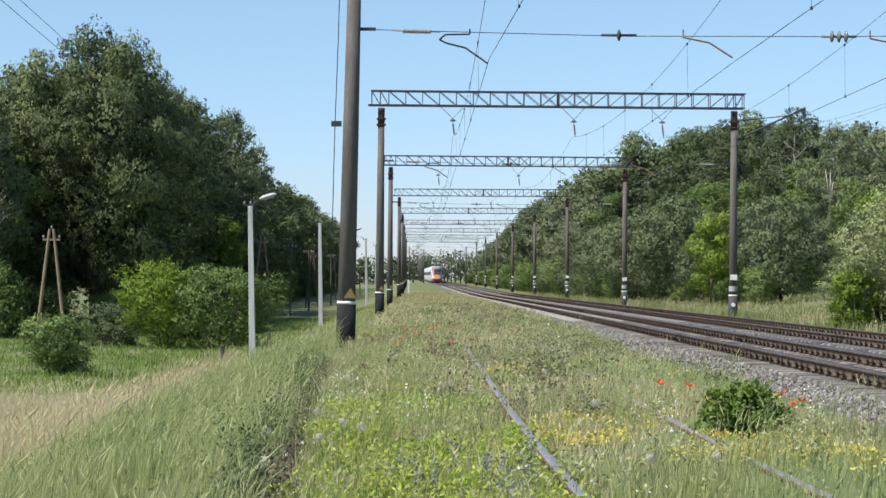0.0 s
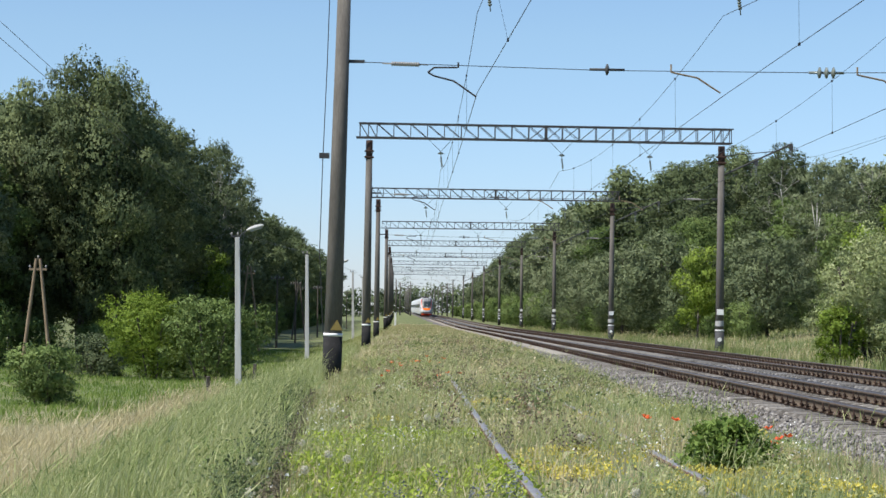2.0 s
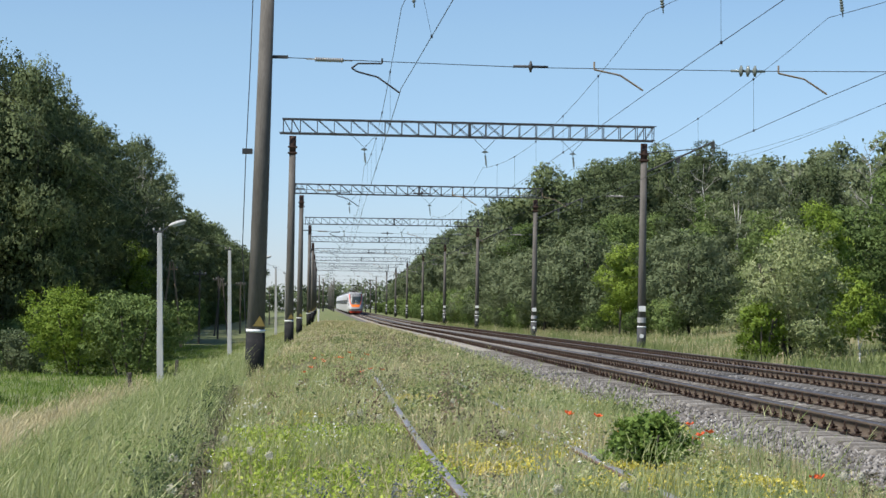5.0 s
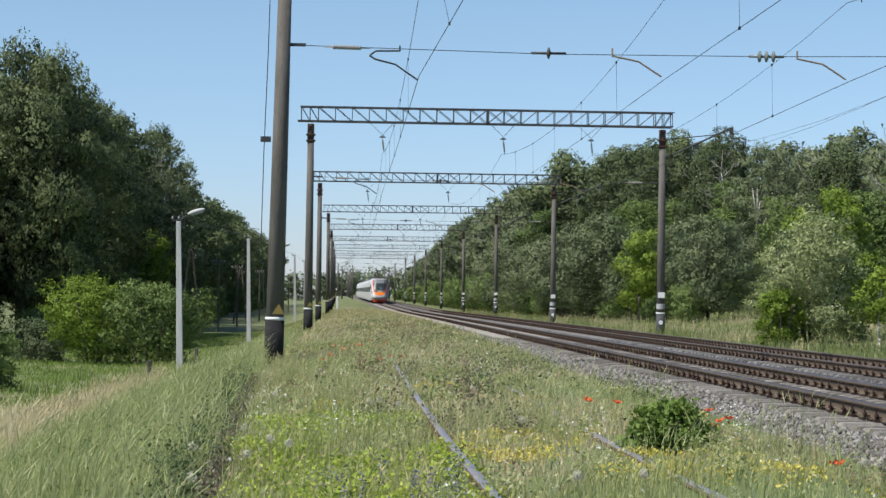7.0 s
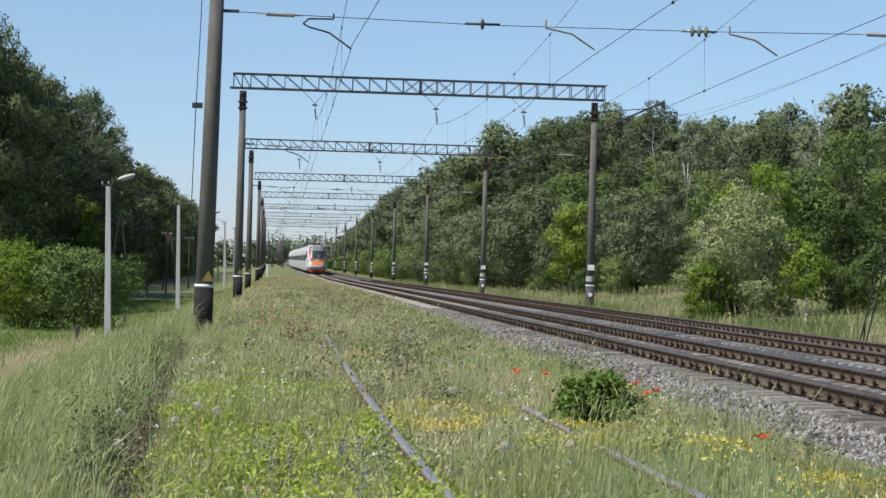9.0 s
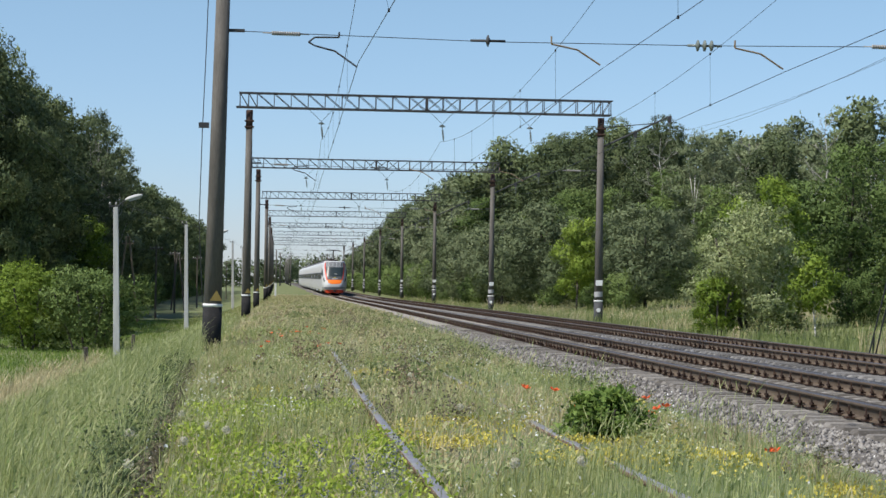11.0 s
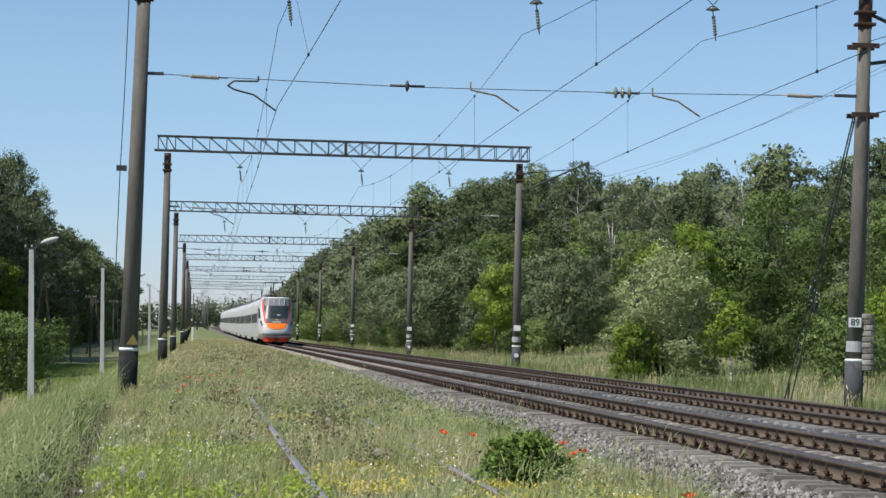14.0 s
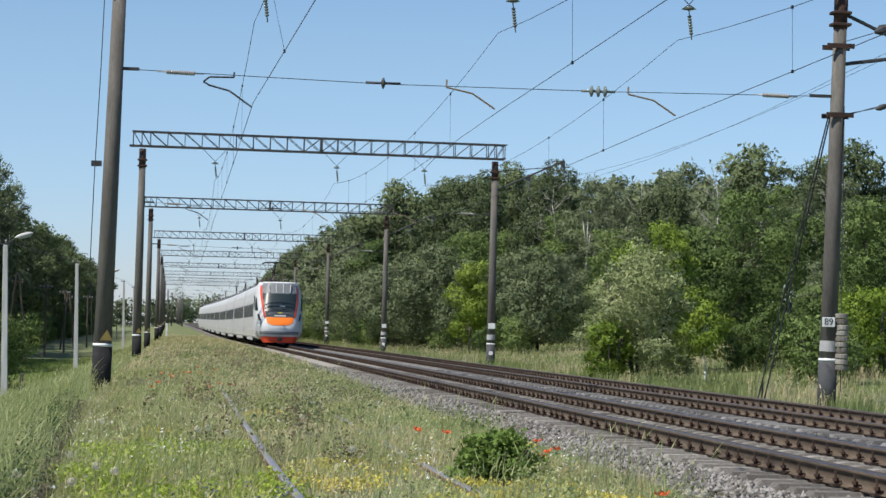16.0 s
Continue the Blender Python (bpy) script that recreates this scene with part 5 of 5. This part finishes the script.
def off_rails(x, y):
    a, b = x - 0.84 - 0.0007 * np.maximum(0, 22 - y) ** 2, x - 2.36 - 0.0012 * np.maximum(0, 22 - y) ** 2
    clear = ((a < -0.3) | (a > 0.07)) & ((b < -0.1) | (b > 0.05))
    return clear | (y > 19.5 + 2.5 * (x < 1.6)) | ((b > -0.3) & (y < 12.5)) | (np.sin(x * 91 + y * 57) > 0.8 - 0.025 * y)


def grasses():
    rng = np.random.default_rng(51)
    verge = lambda x, y: (x > rut(y) + 0.07) & (x < 4.5 + 0.25 * np.sin(y * 0.7)) & off_rails(x, y)
    blades("meadow_grass", "long green grass on the verge", scatter(95000, -9, 4.6, 9.5, 46, rng, 1.3, 0.5, lambda x, y: verge(x, y) & ((x < 0.6) | (patchy(x, y, 1.1, 1) > np.interp(x, [0.6, 2.2, 3.4], [-0.2, 0.1, 0.75])))), 0.2, 0.0045, 0.45, GRASS_GREEN, rng, 0.1)
    blades("silvery_grass", "tall silvery feather grass on the slope", scatter(150000, -8, -0.85, 10, 70, rng, 1.2, 0.75, lambda x, y: (x < rut(y) - 0.04 + 0.07 * np.sin(y * 2.0)) & ((x > straw(y)) | (np.sin(x * 71 + y * 37) > 0.75)) & (patchy(x, y, 1.6, 5) > -0.75)), 0.42, 0.0028, 0.3, GRASS_SILVER, rng, 0.3)
    blades("slope_grass", "long fresh green grass on the slope", scatter(70000, -8, -0.85, 10, 70, rng, 1.2, 0.7, lambda x, y: (x < rut(y) - 0.08) & (x > straw(y))), 0.34, 0.004, 0.3, GRASS_GREEN, rng, 0.1)
    blades("verge_grass", "mixed green grass between the rails", scatter(45000, -2.0, 4.6, 9.5, 60, rng, 1.25, 0.6, lambda x, y: verge(x, y) & (patchy(x, y, 0.9, 4) > -0.1)), 0.15, 0.0045, 0.4, GRASS_SILVER, rng, 0.2)
    blades("dry_grass", "dry straw-coloured grass", scatter(52000, -2.4, 4.7, 10, 90, rng, 1.15, 0.5, lambda x, y: verge(x, y) & (patchy(x, y, 0.7, 9) > -0.25 - 0.012 * y)), 0.19, 0.005, 0.5, GRASS_DRY, rng, 0.2)
    blades("straw_meadow", "pale dry straw meadow below the slope", scatter(95000, -16, -4.0, 25, 66, rng, 1.0, 0.5, lambda x, y: (x < straw(y)) & (y < 66 + x)), 0.62, 0.0045, 0.35, GRASS_DRY, rng, 0.35)
    blades("tall_stalks", "tall thin bleached grass stalks with seed heads", scatter(9000, -1.4, 4.3, 11, 60, rng, 1.25, 0.85, lambda x, y: verge(x, y) & (patchy(x, y, 0.8, 6) > -0.3)), 0.4, 0.0028, 0.25, GRASS_SILVER, rng, 0.8)
    blades("far_verge_grass", "green grass along the far verge", scatter(46000, -10, 5.6, 45, 240, rng, 1.4, 0.4, lambda x, y: x < np.interp(y, [45, 70, 100], [4.4, 4.9, 5.5]) + bend(y)), 0.24, 0.018, 0.5, GRASS_GREEN, rng, 0.1)
    blades("far_verge_dry", "dry grass along the far verge", scatter(72000, -2.2, 5.6, 45, 260, rng, 1.4, 0.5, lambda x, y: (x < np.interp(y, [45, 70, 100], [4.4, 4.9, 5.6]) + bend(y)) & (patchy(x, y, 0.5, 2) > -0.1)), 0.22, 0.018, 0.5, GRASS_DRY, rng, 0.1)
    blades("low_meadow_grass", "mown green meadow grass", scatter(90000, -34, -6, 62, 200, rng, 1.3, 0.3), 0.24, 0.016, 0.5, MEADOW, rng)
    field = scatter(90000, 13.2, 44, 30, 260, rng, 1.4, 0.4, lambda x, y: x > 13.4 + bend(y))
    dry = patchy(field[:, 0], field[:, 1], 0.45, 3) + 0.5 * patchy(field[:, 0], field[:, 1], 1.7, 8) > 0.5
    blades("field_grass", "long green grass beside the running tracks", field[~dry], 0.4, 0.013, 0.45, FIELD, rng, 0.2)
    blades("field_dry_grass", "bleached seeding grass beside the running tracks", field[dry], 0.46, 0.011, 0.4, GRASS_DRY, rng, 0.4)
    # low herbs and flowers
    def sprigs(name, label, xy, h, r, per, size, mat, category="plants"):
        n = len(xy)
        z = land(xy[:, 0], xy[:, 1])
        c = np.repeat(np.stack([xy[:, 0], xy[:, 1], z], 1), per, 0)
        hh = np.repeat(h * rng.uniform(0.5, 1.2, n), per)
        p = c + np.stack([rng.normal(0, r, n * per), rng.normal(0, r, n * per), hh * rng.random(n * per)], 1)
        a, b = rng.normal(size=(2, n * per, 3))
        a /= np.linalg.norm(a, axis=1, keepdims=True)
        b = np.cross(a, b)
        b /= np.linalg.norm(b, axis=1, keepdims=True)
        s = size * rng.uniform(0.6, 1.3, n * per)[:, None]
        v = np.stack([p - a * s, p + b * s * 0.5, p + a * s, p - b * s * 0.5], 1).reshape(-1, 3)
        return thing(name, label, category, kind="stuff", data=arrays(name, v, np.arange(len(v)).reshape(-1, 4), mat))
    sprigs("lime_herbs", "low yellow-green leafy weeds by the old rail", scatter(1500, -0.9, 0.95, 10.5, 21, rng, 1.0, 0.7, lambda x, y: patchy(x, y, 1.2, 7) > -0.5), 0.16, 0.06, 14, 0.022, HERB_LIME)
    sprigs("stonecrop", "bright yellow stonecrop mats", scatter(3000, -0.6, 4.6, 10, 34, rng, 1.0, 0.75, lambda x, y: (patchy(x, y, 1.3, 3) > 0.45) & off_rails(x, y)), 0.09, 0.08, 18, 0.02, STONECROP)
    sprigs("stonecrop", "yellow stonecrop mats round the dark shrub", scatter(330, 1.9, 3.7, 14, 19.5, rng, 1.0, 0.85, lambda x, y: patchy(x, y, 1.9, 5) > -0.1), 0.08, 0.08, 16, 0.02, STONECROP)
    sprigs("dried_weeds", "dark dried weed stalks", scatter(800, 0.3, 4.4, 14, 75, rng, 1.2, 0.92, off_rails), 0.36, 0.05, 16, 0.02, HERB_DARK)
    sprigs("grey_herbs", "grey-green wormwood tufts", scatter(2400, -1.0, 4.4, 10, 80, rng, 1.2, 0.8, off_rails), 0.24, 0.05, 14, 0.018, GRASS_SILVER)
    sprigs("slope_weeds", "green weeds on the slope", scatter(5200, -7, -1.2, 11, 60, rng, 1.2, 0.8, lambda x, y: (x < rut(y)) & (patchy(x, y, 1.6, 5) < 0.1)), 0.4, 0.07, 16, 0.016, LEAF_MID)
    sprigs("verge_weeds", "dull green weed tufts on the verge", scatter(300, -0.4, 4.5, 24, 120, rng, 1.0, 0.35), 0.32, 0.1, 36, 0.034, WEED)
    sprigs("brown_docks", "rusty brown dock stalks on the verge", scatter(100, -1.0, 2.6, 20, 90, rng, 1.1, 0.5), 0.45, 0.06, 40, 0.026, DOCK)
    along = lambda n, a: np.stack([rut(a) + rng.normal(-0.04, 0.055, n) + 0.05 * np.sin(a * 1.7), a], 1)
    # weeds in dark colours carry the shadow of the rut, which has no dip
    sprigs("rut_weeds", "tangled weeds coloured dark for the shade in the rut", along(900, 11 + 24 * rng.random(900) ** 1.3), 0.2, 0.05, 16, 0.016, HERB_DARK)
    sprigs("rut_edge_weeds", "green weeds coloured dark for the shade beside the rut", along(1000, 11 + 26 * rng.random(1000) ** 1.2) - np.array([0.16, 0]), 0.34, 0.07, 18, 0.02, LEAF_DARK)
    sprigs("blue_grey_spikes", "blue-grey flower spikes by the old rail", scatter(26, -0.2, 0.75, 10.8, 13.2, rng), 0.36, 0.016, 40, 0.012, BUGLOSS, "flowers")
    sprigs("white_flowers", "small white wild flowers", scatter(420, -1.5, 4.6, 10.5, 40, rng, 1.1, 0.6), 0.3, 0.05, 5, 0.014, DAISY, "flowers")


def poppies_and_seed_heads():
    rng = np.random.default_rng(61)
    bm = bm_rod((0, 0, -0.05), (0.02, 0, 0.36), 0.004, 0.003, 4)
    p = thing("poppy", "red poppy on a thin stem", "flower", "poppies")
    part("stem", bm, GRASS_GREEN, p)
    cup = bmesh.new()
    for k in range(5):
        a = k * 1.2566
        c, s = math.cos(a), math.sin(a)
        q = [(0, 0, 0), (0.045 * c - 0.03 * s, 0.045 * s + 0.03 * c, 0.02), (0.06 * c, 0.06 * s, 0.04), (0.045 * c + 0.03 * s, 0.045 * s - 0.03 * c, 0.02)]
        cup.faces.new([cup.verts.new(Vector(v) + Vector((0.02, 0, 0.36))) for v in q])
    part("petals", cup, POPPY, p, "red petals")
    spots = [(2.65, 19.9), (2.5, 21.0), (3.05, 19.2), (3.2, 19.5), (2.75, 18.5), (3.5, 19.1), (3.3, 18.3), (2.9, 18.9), (3.55, 18.4), (3.4, 17.7), (0.6, 36), (0.8, 36.6), (0.9, 37), (3.2, 20.3), (2.55, 21.5), (3.75, 14.6), (3.68, 14.7)]
    spots += [(0.2 + rng.uniform(-0.7, 0.7), rng.uniform(38, 52)) for _ in range(16)]
    for i, (x, y) in enumerate(spots):
        m = pose(x, y, float(land(x, y)) - rng.uniform(0, 0.1), rng.uniform(-15, 15), rng.uniform(-15, 15), rng.uniform(0, 360)) @ Matrix.Scale(0.9, 4)
        if i == 0:
            p.matrix_basis = m
        else:
            copy_thing(p, m)
    g = thing("seed_head", "fluffy pale goatsbeard seed head on a stalk", "flower", "seed heads")
    part("stalk", bm_rod((0, 0, -0.05), (0, 0, 0.34), 0.005, 0.004, 4), GRASS_GREEN, g)
    n = 170
    d = rng.normal(size=(n, 3))
    d /= np.linalg.norm(d, axis=1, keepdims=True)
    c = np.array([0, 0, 0.36]) + d * 0.038 * rng.uniform(0.7, 1.08, (n, 1))
    a = np.cross(d, rng.normal(size=(n, 3)))
    a /= np.linalg.norm(a, axis=1, keepdims=True)
    b = np.cross(a, d)
    s = 0.0065
    v = np.stack([c - a * s, c - b * s, c + a * s, c + b * s], 1).reshape(-1, 3)
    part("fluff", arrays("fluff", v, np.arange(4 * n).reshape(n, 4), FLUFF), FLUFF, g, "pale round fluff")
    spots = [(0.22, 20.0), (0.33, 20.3), (0.53, 20.4), (-0.42, 15.2), (-0.62, 15.3), (-0.95, 18.6), (-0.75, 14.2), (-1.1, 14.4), (1.38, 11.7), (1.75, 11.6), (1.62, 18.2), (3.7, 14.1), (3.85, 14.15), (-0.85, 22), (-0.95, 12.2), (1.55, 24.5)]
    for i, (x, y) in enumerate(spots):
        m = pose(x, y, float(land(x, y)) - rng.uniform(0, 0.12), rng.uniform(-8, 8), rng.uniform(-8, 8), rng.uniform(0, 360)) @ Matrix.Scale(0.95, 4)
        if i == 0:
            g.matrix_basis = m
        else:
            copy_thing(g, m)


# ---- build ----
ground_sheet()
ballast_bed()
nearest_portal = portals()
nearest_mast_fittings()
single_masts()
catenary()
pole_lines()
train = build_train()
woods()
distant_woods()
single_bushes()
grasses()
poppies_and_seed_heads()
running_track(7.1, "running track with rusty rails on concrete sleepers", SLEEPER)
running_track(10.98, "second running track with rusty rails on sooty concrete sleepers", SOOTY_SLEEPER)
disused_track()


# ---- what moves ----
def motions():
    for i, car in enumerate(train):
        walk(car, [(t, line_pose(563 - 26.3 * t + i * CAR_LENGTH)) for t in (0, 2, 4, 6, 8, 10, 12, 14, 16)])


motions()
